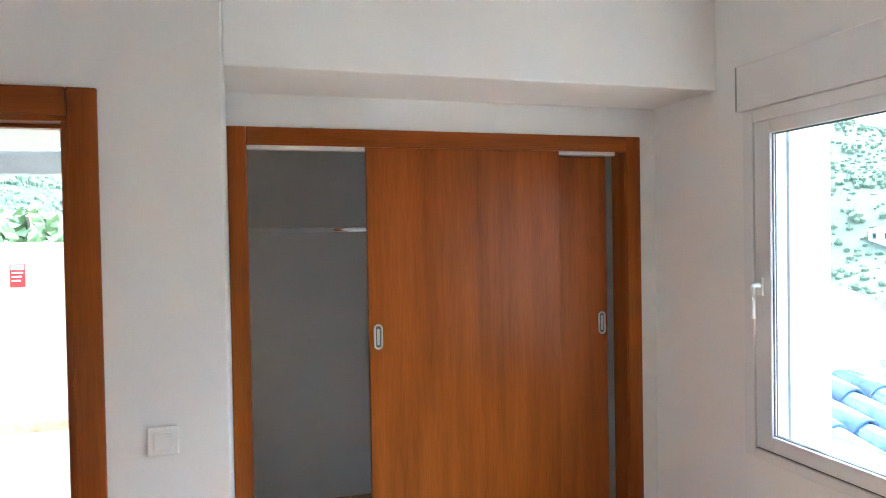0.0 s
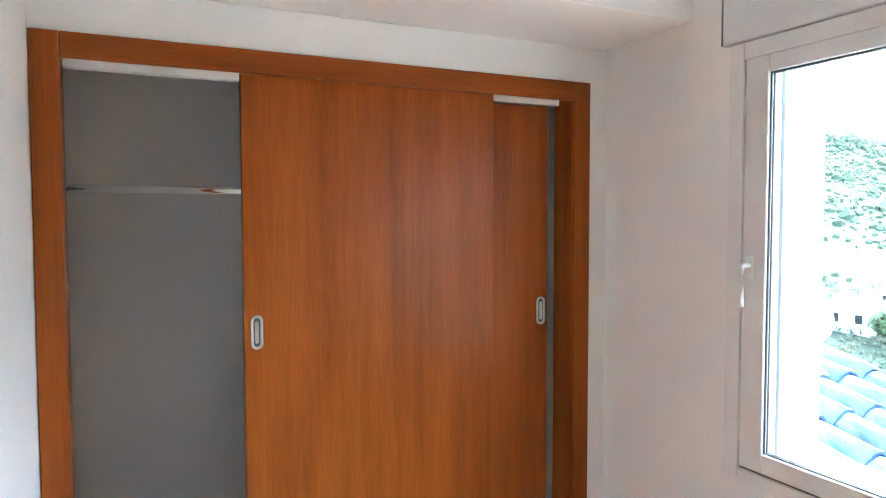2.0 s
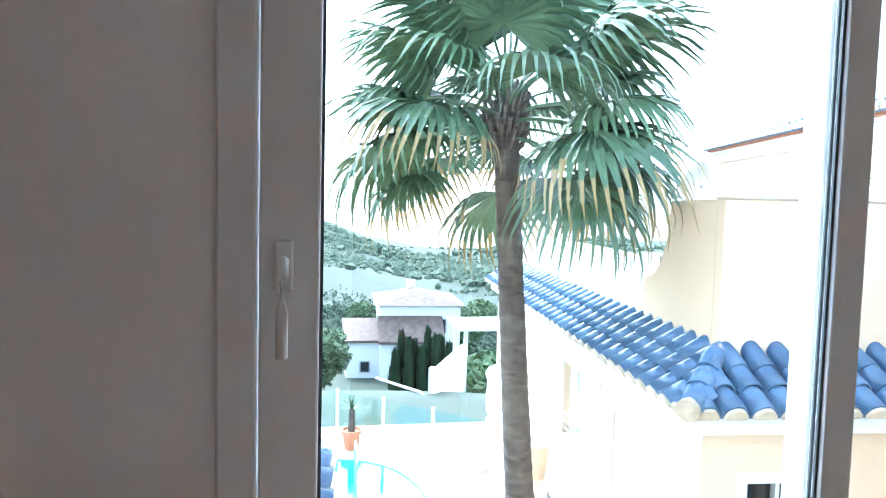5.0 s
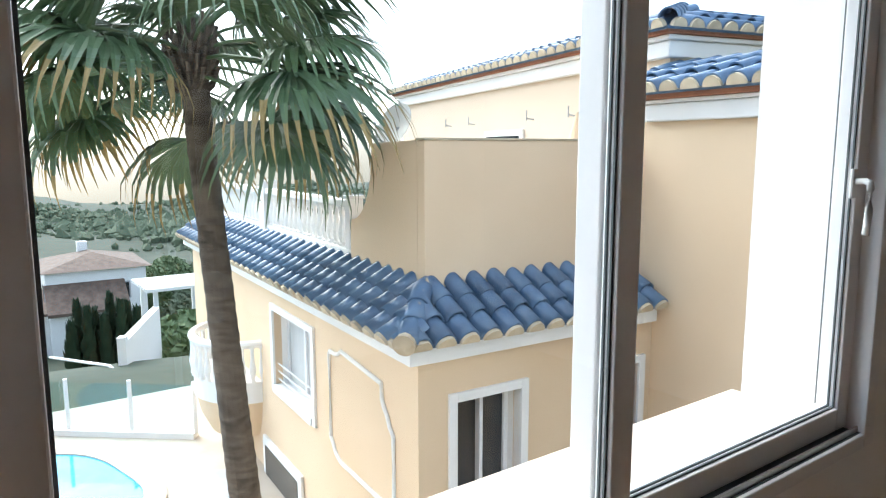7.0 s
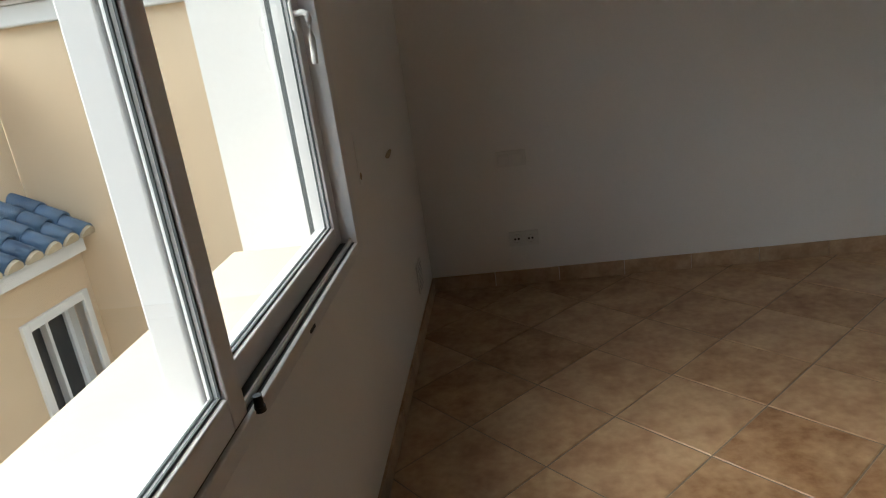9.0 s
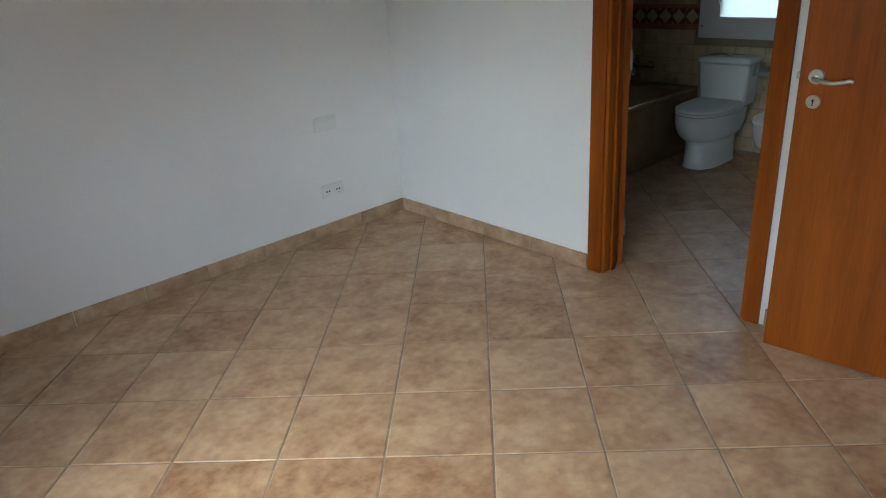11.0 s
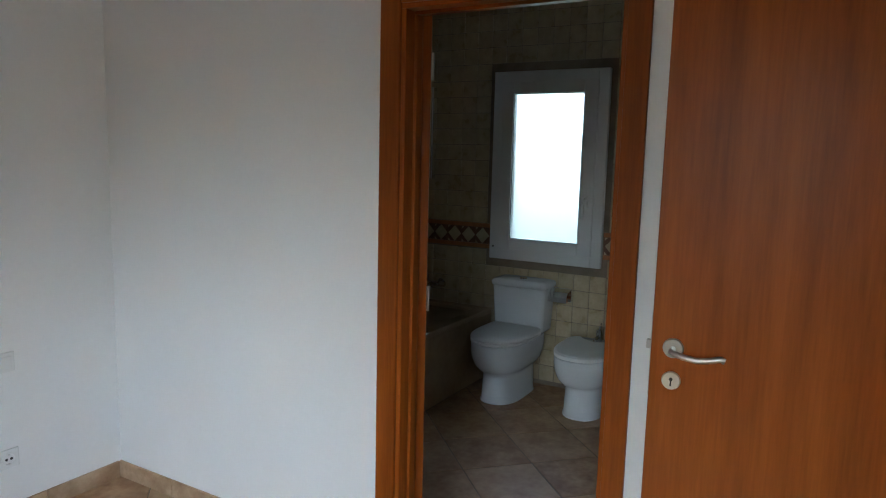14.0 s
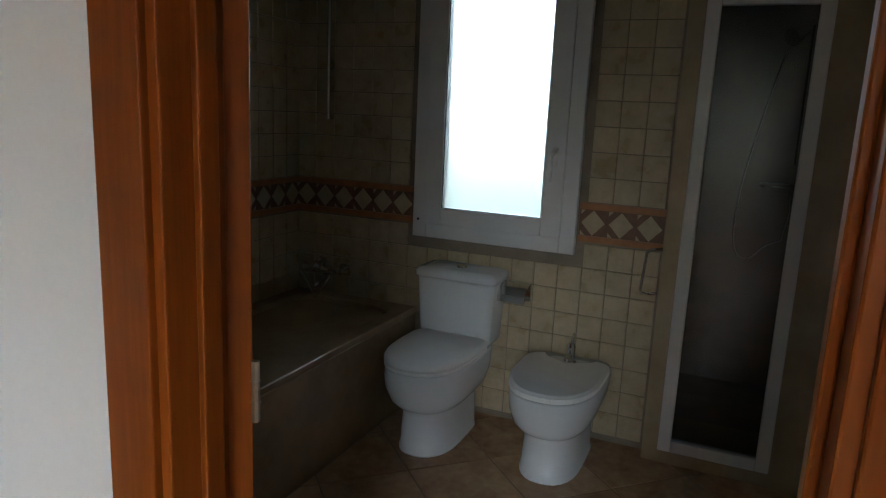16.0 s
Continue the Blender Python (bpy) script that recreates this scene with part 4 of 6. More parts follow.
def ground_z(r, deg):
    near = -3.25
    if r < 15:
        return near
    valley = -13.0
    rise = 1.5 + 230 * math.tan(radians(ridge(deg)))
    if r < 32:
        s = (r - 15) / 17
        z = near + (-9.5 - near) * (s * s * (3 - 2 * s))
    elif r < 75:
        s = (r - 32) / 43
        z = -9.5 + (valley + 9.5) * s
    elif r < 230:
        s = (r - 75) / 155
        z = valley + (rise - valley) * (s ** 1.25)
    else:
        s = min(1, (r - 230) / 600)
        z = rise + (-6 - rise) * s if ridge(deg) > -0.3 else rise + (r - 230) * math.tan(radians(ridge(deg) - 0.15))
    if r > 60:
        w = min(1, (r - 60) / 80)
        a = radians(deg)
        z += w * 5.0 * noise.noise((r * math.cos(a) * 0.018, r * math.sin(a) * 0.018, 3.1)) + w * 1.6 * noise.noise((r * math.cos(a) * 0.07, r * math.sin(a) * 0.07, 8.2))
    return z


bm = bmesh.new()
radii = [0, 6, 12, 15, 18, 21, 24, 28, 32, 38, 45, 55, 65, 75, 88, 100, 112, 125, 138, 150, 162, 175, 188, 200, 212, 222, 230, 240, 260, 300, 380, 500, 800, 1500, 3000]
NA = 180
prev = None
for r in radii:
    if r == 0:
        prev = [bm.verts.new((0, 0, ground_z(0, 0)))]
        continue
    cur = [bm.verts.new((r * math.cos(2 * math.pi * k / NA), r * math.sin(2 * math.pi * k / NA), ground_z(r, (360 * k / NA + 180) % 360 - 180))) for k in range(NA)]
    for k in range(NA):
        j = (k + 1) % NA
        if len(prev) == 1:
            bm.faces.new((prev[0], cur[k], cur[j]))
        else:
            bm.faces.new((prev[k], cur[k], cur[j], prev[j]))
    prev = cur
g = structure("ground", bm, HILL, "scrub-covered hillside and valley floor")
for f in g.data.polygons:
    f.use_smooth = True


# ---- plants ----
def leaf_clumps(bm, centre, radii3, n, size, rng):
    """Many small crossed leaf sprays spread through an uneven crown."""
    for _ in range(n):
        while True:
            d = Vector((rng.uniform(-1, 1), rng.uniform(-1, 1), rng.uniform(-1, 1)))
            if 0.15 < d.length < 1:
                break
        d = d.normalized() * d.length ** 0.45
        d *= 0.82 + 0.3 * noise.noise(d * 2.1 + Vector(centre))
        p = Vector(centre) + Vector((d.x * radii3[0], d.y * radii3[1], d.z * radii3[2]))
        for _k in range(2):
            a = Vector((rng.uniform(-1, 1), rng.uniform(-1, 1), rng.uniform(-1, 1))).normalized()
            b = a.orthogonal().normalized()
            s = size * rng.uniform(0.6, 1.3)
            bm.faces.new([bm.verts.new(p + a * s), bm.verts.new(p + b * s * 0.5), bm.verts.new(p - a * s), bm.verts.new(p - b * s * 0.5)])
    return bm


def round_tree(name, x, y, z, r, h, label, mm, seed, n=500, size=0.35, squash=0.75):
    rng = random.Random(seed)
    t = thing(name, (x, y, z), label, "tree")
    bm = bmesh.new()
    tube(bm, [(x, y, z - 0.4), (x + 0.1, y, z + h * 0.3), (x + 0.05, y + 0.1, z + h * 0.55)], 0.09 * r, 8)
    for k in range(4):
        a = k * 1.6 + seed
        tube(bm, [(x + 0.05, y + 0.1, z + h * 0.45), (x + math.cos(a) * r * 0.3, y + math.sin(a) * r * 0.3, z + h * 0.65), (x + math.cos(a) * r * 0.6, y + math.sin(a) * r * 0.6, z + h * 0.8)], 0.04 * r, 6)
    part("trunk", bm, BARK, t)
    bm = bmesh.new()
    leaf_clumps(bm, (x, y, z + h * 0.62), (r, r, r * squash), n, size, rng)
    for k in range(5):
        a = k * 1.26 + seed
        leaf_clumps(bm, (x + math.cos(a) * r * 0.55, y + math.sin(a) * r * 0.55, z + h * (0.55 + 0.1 * rng.random())), (r * 0.55, r * 0.55, r * 0.45), n // 6, size, rng)
    part("crown", bm, mm, t)
    return t


def cypress(x, y, z, h, r, seed):
    rng = random.Random(seed)
    t = thing("cypress", (x, y, z), "slender dark green cypress beside the white house", "tree", "row of cypresses")
    bm = bmesh.new()
    cyl(bm, (x, y, z - 0.4), (x, y, z + h * 0.5), 0.10, 0.05, seg=8)
    part("trunk", bm, BARK, t)
    bm = bmesh.new()
    for _ in range(420):
        u = rng.random() ** 0.8
        zz = z + 0.3 + u * (h - 0.3)
        rad = r * (1 - u) ** 0.6 * min(1, 0.5 + u * 4) * rng.uniform(0.55, 1.08)
        a = rng.uniform(0, 6.283)
        p = Vector((x + rad * math.cos(a), y + rad * math.sin(a), zz))
        up = Vector((math.cos(a) * 0.35, math.sin(a) * 0.35, 1)).normalized()
        b = Vector((-math.sin(a), math.cos(a), 0)) * rng.uniform(0.10, 0.2)
        s = rng.uniform(0.3, 0.6)
        bm.faces.new([bm.verts.new(p - b), bm.verts.new(p + b), bm.verts.new(p + up * s)])
    part("crown", bm, CYPRESS, t)


def fan_leaf_mesh(seed, dry=0.0):
    """One fan leaf: a stalk and pleated segments with split, hanging tips. It grows along +x; dry: the share of the leaf that has yellowed."""
    rng = random.Random(seed)
    bm = bmesh.new()
    L0 = 0.85
    stalk = [(t * L0, 0, 0.03 * math.sin(t * 3) - 0.10 * t ** 2) for t in (0, 0.35, 0.7, 1.0)]
    tube(bm, stalk, 0.014, 5)
    hub = Vector(stalk[-1])
    n = 40
    for k in range(n):
        a = radians(-128 + 256 * k / (n - 1))
        ln = (0.98 - 0.22 * abs(a) / 2.2) * rng.uniform(0.88, 1.08)
        w = 0.034
        side = Vector((-math.sin(a), math.cos(a), 0))
        pts = []
        reach, z = 0.0, 0.0
        steps = (0.0, 0.22, 0.42, 0.58, 0.72, 0.86, 1.0)
        last = 0.0
        for q in steps:
            d = (q - last) * ln
            last = q
            bend = radians(8 + 20 * q + 95 * max(0.0, q - 0.45) + rng.uniform(-6, 6))
            reach += d * math.cos(bend)
            z -= d * math.sin(bend)
            pts.append(hub + Vector((math.cos(a) * reach, math.sin(a) * reach, z + 0.10 * abs(math.sin(a)) * min(q, 0.45))))
        ws = (0.15, 0.85, 1.0, 0.75, 0.42, 0.24, 0.05)
        pl = [(bm.verts.new(p + side * w * q + Vector((0, 0, 0.012 * q))), bm.verts.new(p), bm.verts.new(p - side * w * q + Vector((0, 0, 0.012 * q)))) for p, q in zip(pts, ws)]
        for i, (u, v) in enumerate(zip(pl, pl[1:])):
            yellow = dry > 0 and (i + 1) / 6 > 1 - dry * rng.uniform(0.6, 1.3)
            for f in (bm.faces.new((u[0], u[1], v[1], v[0])), bm.faces.new((u[1], u[2], v[2], v[1]))):
                f.material_index = 1 if yellow else 0
    me = bpy.data.meshes.new("leaf")
    bm.to_mesh(me)
    bm.free()
    me.materials.append(FROND)
    me.materials.append(DRYFROND)
    return me


def fan_palm(x, y, zg, top, lean, seed=4):
    rng = random.Random(seed)
    t = thing("fan_palm", (x, y, zg), "tall fan palm with ringed grey trunk and drooping crown", "palm tree")
    n = 70
    bm = bmesh.new()
    rings = []
    for k in range(n + 1):
        s = k / n
        z = zg + (top - zg) * s
        cx, cy = x + lean[0] * (1 - s) ** 1.1, y + lean[1] * (1 - s) ** 1.1
        r = 0.128 + 0.05 * (1 - s) ** 2 + (0.035 if s > 0.93 else 0) + 0.008 * (k % 2)
        rings.append([(cx + r * (1 + 0.05 * noise.noise((math.cos(a) * 2, math.sin(a) * 2, z * 3))) * math.cos(a), cy + r * (1 + 0.05 * noise.noise((math.cos(a) * 2, math.sin(a) * 2, z * 3 + 5))) * math.sin(a), z) for a in (2 * math.pi * q / 18 for q in range(18))])
    loft(bm, rings)
    part("trunk", bm, TRUNK, t, "ringed grey-brown palm trunk", smooth=False)
    # old leaf bases
    bm = bmesh.new()
    for k in range(60):
        a, zz = k * 2.4, top - 0.55 + 0.55 * k / 60
        d = Vector((math.cos(a), math.sin(a), 0))
        p = Vector((x, y, zz)) + d * 0.13
        tube(bm, [p, p + d * 0.08 + Vector((0, 0, 0.08)), p + d * 0.12 + Vector((0, 0, 0.2))], 0.022, 5)
    part("leaf_bases", bm, TRUNK, t, "stubs of old leaf stalks")
    green = [fan_leaf_mesh(s) for s in (1, 2, 3)]
    tipped = [fan_leaf_mesh(s, 0.27) for s in (5, 6)]
    count = 35
    for k in range(count):
        u = (k + 0.5) / count
        el = radians(74 - 98 * u ** 0.85)
        a = k * 2.39996 + rng.uniform(-0.25, 0.25)
        if u > 0.62 and abs((a - 2.85 + math.pi) % (2 * math.pi) - math.pi) < 0.5:
            continue        # old leaves cut away on the side of the house
        ob = new("leaf", green[k % 3] if u < 0.6 or k % 3 == 0 else tipped[k % 2])
        ob.parent = t
        m = Matrix.Translation((0, 0, top - zg - 0.35 + 0.45 * (1 - u))) @ Matrix.Rotation(a, 4, "Z") @ Matrix.Rotation(-el, 4, "Y") @ Matrix.Rotation(rng.uniform(-0.35, 0.35), 4, "X")
        ob.matrix_basis = m @ Matrix.Scale(rng.uniform(1.18, 1.45), 4)
    return t


# ---- roof tiles ----
def barrel_mesh(length=0.40, r0=0.088, r1=0.075, seg=8, th=0.012):
    """One tapered half-round tile along +y, its lower end at y = 0."""
    bm = bmesh.new()
    rows = []
    for y, r in ((0, r0), (length, r1)):
        out = [bm.verts.new((r * math.cos(math.pi * k / seg), y, r * math.sin(math.pi * k / seg))) for k in range(seg + 1)]
        inn = [bm.verts.new(((r - th) * math.cos(math.pi * k / seg), y, (r - th) * math.sin(math.pi * k / seg))) for k in range(seg + 1)]
        rows.append((out, inn))
    (o0, i0), (o1, i1) = rows
    for k in range(seg):
        bm.faces.new((o0[k], o0[k + 1], o1[k + 1], o1[k]))
        bm.faces.new((i0[k + 1], i0[k], i1[k], i1[k + 1]))
        bm.faces.new((o0[k + 1], o0[k], i0[k], i0[k + 1]))
    me = bpy.data.meshes.new("roof_tile")
    bmesh.ops.recalc_face_normals(bm, faces=bm.faces)
    bm.to_mesh(me)
    bm.free()
    me.materials.append(BLUETILE)
    for f in me.polygons:
        f.use_smooth = len(f.vertices) == 4 and abs(f.normal.y) < 0.5
    return me


def mortar_mesh(r=0.078):
    bm = bmesh.new()
    loft(bm, [[(r * math.cos(math.pi * k / 8), y, r * math.sin(math.pi * k / 8)) for k in range(9)] for y in (0.012, 0.07)])
    me = bpy.data.meshes.new("mortar_plug")
    bm.to_mesh(me)
    bm.free()
    me.materials.append(MORTAR)
    return me


TILE_ME, PLUG_ME = barrel_mesh(), mortar_mesh()


def tile_slope(parent, m, width, rise, run, courses, spacing=0.20, cut0=0.0, cut1=0.0):
    """Lays barrel tiles on a slope. m: x along the eave, y up the slope's plan, origin at the eave; cut0 and cut1: how far hips take the slope's ends back at its top. One object a tile."""
    slope = math.atan2(rise, run)
    ln = math.hypot(rise, run)
    base = m @ Matrix.Rotation(slope, 4, "X")
    n = max(1, round(width / spacing))
    step = ln / courses
    wide = width / n / 0.20
    for k in range(n):
        xx = (k + 0.5) * width / n
        for c in range(courses):
            f = (c + 0.45) / courses
            if xx < cut0 * f or xx > width - cut1 * f:
                continue
            ob = new("roof_tile", TILE_ME)
            ob.parent = parent
            ob.matrix_basis = WORLD_OF[parent].inverted() @ base @ Matrix.Translation((xx + random.uniform(-0.006, 0.006), c * step - 0.02, 0.012 + 0.02 * (c > 0))) @ Matrix.Rotation(random.uniform(-0.025, 0.025) - 0.02, 4, "X") @ Matrix.Diagonal((wide, (step + 0.09) / 0.40, wide, 1))
        ob = new("mortar_plug", PLUG_ME)
        ob.parent = parent
        ob.matrix_basis = WORLD_OF[parent].inverted() @ base @ Matrix.Translation((xx, -0.062, 0.004)) @ Matrix.Diagonal((wide * 1.02, 1, wide * 1.02, 1))
    bm = bmesh.new()
    loft(bm, [[(0, 0, z), (width, 0, z), (width - cut1, ln, z), (cut0, ln, z)] for z in (-0.03, 0.006)])
    bm.transform(base)
    part("tile_bed", bm, BLUETILE, parent)


# ---- the neighbouring house ----
C = Vector((4.10, -3.495, 0))
HM = Matrix.Translation(C) @ Matrix.Rotation(radians(-4), 4, "Z")     # local x runs away along the north face, -y along the west face
house = thing("neighbour_house", None, "cream rendered house with blue glazed roof tiles and white trim", "house", m=HM)


def hpart(name, bm, mm, parent=house, label="", smooth=False):
    bm.transform(HM)
    return part(name, bm, mm, parent, label, smooth=smooth)


hw = bmesh.new()
V1, U1 = 2.97, 9.0
PX, PY = 0.40, 0.31        # how far the terrace parapet stands back from the west and north faces
# west face with two window openings, north face with one
for a, b, z0, z1 in ((0, 0.40, -3.25, 0.0), (0.40, 1.14, -3.25, -1.95), (0.40, 1.14, -0.74, 0.0), (1.14, 2.03, -3.25, 0.0), (2.03, 2.77, -3.25, -1.82), (2.03, 2.77, -0.76, 0.0), (2.77, V1, -3.25, 0.0)):
    bx(hw, 0, 0.28, -b, -a, z0, z1)
for a, b, z0, z1 in ((0.28, 2.56, -3.25, 0.0), (2.56, 4.01, -3.25, -1.69), (2.56, 4.01, -0.62, 0.0), (4.01, U1, -3.25, 0.0)):
    bx(hw, a, b, -0.28, 0, z0, z1)
bx(hw, U1 - 0.3, U1, -V1 - 3, -0.28, -3.25, 0.0)
hpart("wall", hw, CREAM)
hpart("terrace_floor", box(PX + 0.14, U1 - 0.3, -4.6, -PY - 0.14, 0.10, 0.20), PAVING)
# parapet round the roof terrace: west side, then a short north return that sweeps down to the balustrade
hpart("parapet", box(PX, PX + 0.14, -V1, -PY, 0.02, 1.64, 0.01), CREAM)
hpart("parapet_cap", box(PX - 0.012, PX + 0.152, -V1, -PY + 0.012, 1.641, 1.662, 0.004), MORTAR)
pts = [(PX + 0.14, 0.02), (2.07, 0.02), (2.07, 0.72), (2.03, 0.78)]
for k in range(13):
    a = radians(90 * k / 12)
    pts.append((2.03 - 0.53 * math.sin(a), 1.56 - 0.78 * math.cos(a)))
pts += [(1.48, 1.56), (1.46, 1.62), (PX + 0.14, 1.64)]
hpart("parapet_return", prism(bmesh.new(), pts, -PY - 0.14, -PY), CREAM)
# balustrade
bal = hpart("balustrade_base", box(2.075, 8.6, -PY - 0.15, -PY - 0.01, 0.02, 0.42, 0.01), RENDERWHITE, house, "white balustrade of the roof terrace")
hpart("balustrade_rail", box(2.20, 8.6, -PY - 0.16, -PY, 0.90, 0.98, 0.015), RENDERWHITE)
hpart("pier", box(2.075, 2.20, -PY - 0.17, -PY + 0.01, 0.42, 1.00, 0.01), RENDERWHITE)
hpart("pier_cap", box(2.075, 2.23, -PY - 0.20, -PY + 0.04, 1.001, 1.04, 0.01), RENDERWHITE)
bprof = [(0.0, 0.05), (0.03, 0.052), (0.05, 0.035), (0.12, 0.05), (0.19, 0.056), (0.28, 0.042), (0.40, 0.026), (0.46, 0.034), (0.50, 0.05), (0.54, 0.05)]
bm = bmesh.new()
loft(bm, [[(r * math.cos(a), r * math.sin(a), z) for a in (2 * math.pi * q / 10 for q in range(10))] for z, r in bprof])
bal_me = bpy.data.meshes.new("baluster")
bm.to_mesh(bal_me)
bm.free()
bal_me.materials.append(RENDERWHITE)
for k in range(36):
    ob = new("baluster", bal_me)
    ob.parent = house
    ob.matrix_basis = Matrix.Translation((2.30 + k * 0.176, -PY - 0.08, 0.42)) @ Matrix.Scale(0.89, 4, (0, 0, 1))
hpart("pier", box(5.2, 5.42, -PY - 0.2, -PY + 0.02, 0.21, 1.1, 0.01), RENDERWHITE)
# soffit band under the skirt roof
hpart("eave_band", box(-0.17, -0.001, -V1 + 0.12, 0.17, -0.27, -0.115, 0.004), RENDERWHITE)
hpart("eave_band", box(0.0, U1, 0.001, 0.17, -0.27, -0.115, 0.004), RENDERWHITE)
EO, EZ, RISE = 0.24, -0.09, 0.34      # eave overhang and height, rise of the skirt roof
tile_slope(house, HM @ Matrix.Translation((-EO, EO, EZ)) @ Matrix.Rotation(radians(-90), 4, "Z"), V1 + EO - 0.06, RISE, PX + EO, 3, 0.25, PY + EO)
tile_slope(house, HM @ Matrix.Translation((U1, EO, EZ)) @ Matrix.Rotation(radians(180), 4, "Z"), U1 + EO, RISE, PY + EO, 3, 0.25, 0.0, PX + EO)
# hip tiles on the corner
for k in range(3):
    ob = new("hip_tile", TILE_ME)
    ob.parent = house
    s = k / 3.4
    ob.matrix_basis = Matrix.Translation((-EO - 0.02 + (PX + EO) * s, EO + 0.02 - (PY + EO) * s, EZ + 0.06 + RISE * s)) @ Matrix.Rotation(math.atan2(-(PY + EO), PX + EO) - math.pi / 2, 4, "Z") @ Matrix.Rotation(math.atan2(RISE, math.hypot(PX + EO, PY + EO)) - 0.03, 4, "X") @ Matrix.Diagonal((1.2, 0.78, 1.2, 1))
bm = bmesh.new()
cyl(bm, (-EO - 0.06, EO + 0.06, EZ + 0.06), (-EO + 0.01, EO - 0.01, EZ + 0.09), 0.10, 0.085, seg=12)
for q in (0.30, 0.52, 0.74):
    x0, y0, z0 = -EO + (PX + EO) * q + 0.06, EO - (PY + EO) * q - 0.13, EZ + 0.10 + RISE * q
    cyl(bm, (x0, y0, z0 - 0.05), (x0 + 0.02, y0 + 0.02, z0 + 0.12), 0.055, 0.008, seg=7)
hpart("hip_mortar", bm, MORTAR)


def house_window(plane, a, b, z0, z1, open_part=0.0, label="white-framed window", bars=0):
    """A window set in the west ('w') or north ('n') face, with a raised white surround."""
    def bb(u0, u1, d0, d1, zz0, zz1, bev=0.004):
        return box(d0, d1, -u1, -u0, zz0, zz1, bev) if plane == "w" else box(u0, u1, -d1, -d0, zz0, zz1, bev)
    w = hpart("window", bb(a - 0.09, a, -0.035, 0.10, z0 - 0.09, z1 + 0.09, 0.008), RENDERWHITE, house, label)
    hpart("surround", bb(b, b + 0.09, -0.035, 0.10, z0 - 0.09, z1 + 0.09, 0.008), RENDERWHITE, w)
    hpart("surround", bb(a, b, -0.035, 0.10, z1, z1 + 0.09, 0.008), RENDERWHITE, w)
    hpart("sill", bb(a + 0.001, b - 0.001, -0.055, 0.176, z0 - 0.09, z0 + 0.012, 0.008), RENDERWHITE, w)
    hpart("reveal", bb(b - 0.006, b - 0.001, 0.10, 0.24, z0, z1, 0), RENDERWHITE, w)
    hpart("reveal", bb(a + 0.001, a + 0.006, 0.10, 0.24, z0, z1, 0), RENDERWHITE, w)
    for u0, u1, q0, q1 in ((a + 0.006, a + 0.056, z0, z1), (b - 0.056, b - 0.006, z0, z1), (a + 0.056, b - 0.056, z0, z0 + 0.05), (a + 0.056, b - 0.056, z1 - 0.05, z1)):
        hpart("frame_member", bb(u0, u1, 0.18, 0.235, q0, q1), UPVC, w)
    hpart("pane", bb(a + 0.05, b - 0.05, 0.215, 0.225, z0 + 0.045, z1 - 0.045, 0), DARKGLASS, w, "dark window pane")
    mid = (a + b) / 2
    if plane == "w":
        hpart("casement", bb(mid - 0.01, mid + 0.03, 0.14, 0.235, z0 + 0.05, z1 - 0.05), UPVC, w)
    else:
        hpart("mullion", bb(mid - 0.03, mid + 0.03, 0.17, 0.235, z0 + 0.05, z1 - 0.05), UPVC, w)
        hpart("curtain", bb(a + 0.06, b - 0.06, 0.205, 0.213, z0 + 0.05, z1 - 0.05, 0), CURTAIN, w, "pale curtain behind the pane")
    for k in range(bars):
        bmx = bb(a + 0.02, b - 0.02, 0.03, 0.045, z0 + 0.08 + k * 0.11, z0 + 0.095 + k * 0.11, 0)
        hpart("rail", bmx, UPVC, w)
    return w


house_window("w", 0.40, 1.14, -1.95, -0.74)
house_window("w", 2.03, 2.77, -1.82, -0.76)
house_window("n", 2.56, 4.01, -1.69, -0.62, bars=3)
# lower opening in the north face
hpart("window", box(3.0, 4.6, 0.001, 0.05, -3.2, -2.62, 0.01), RENDERWHITE, house, "white surround of a lower window")
hpart("lower_pane", box(3.12, 4.48, 0.045, 0.058, -3.2, -2.74), DARKGLASS)
# moulded panel on the north face
pp = [(0.46 + (x - 0.5) * 1.16, z * 0.93 - 0.08) for x, z in [(0.50, -1.9), (0.50, -1.15), (0.56, -1.08), (0.60, -0.98), (0.66, -0.90), (0.70, -0.82), (0.70, -0.66), (1.55, -0.58), (1.62, -0.64), (1.70, -0.66), (1.82, -0.66), (1.84, -0.70), (1.84, -1.75), (1.78, -1.82), (1.72, -1.92), (1.60, -1.98), (0.58, -1.98)]]
bm = bmesh.new()
tube(bm, [(x, 0.012, z) for x, z in pp + pp[:2]], 0.024, 8)
hpart("moulding", bm, RENDERWHITE, house, "raised white moulded panel outline")
# block at right angles, coming towards our window
hpart("side_wall", box(-3.6, 0.40, -V1 - 0.3, -V1, -3.25, 1.84), CREAM)
hpart("side_cornice", box(-3.6, 0.16, -V1 - 0.28, -V1 + 0.10, 1.84, 2.02, 0.02), RENDERWHITE)
hpart("side_cornice_step", box(-3.6, 0.22, -V1 - 0.28, -V1 + 0.14, 2.021, 2.06, 0.008), RENDERWHITE)
hpart("brick_course", box(-3.6, 0.46, -V1 - 0.28, -V1 + 0.20, 2.061, 2.12, 0.004), BRICKRED)
tile_slope(house, HM @ Matrix.Translation((0.56, -V1 + 0.26, 2.135)) @ Matrix.Rotation(radians(180), 4, "Z"), 4.1, 0.30, 1.0, 3, 0.25)
# main storey behind the terrace, with a deep cornice
UM = Matrix.Translation((0.46, -3.62, 0.14)) @ Matrix.Rotation(radians(-9.5), 4, "Z")


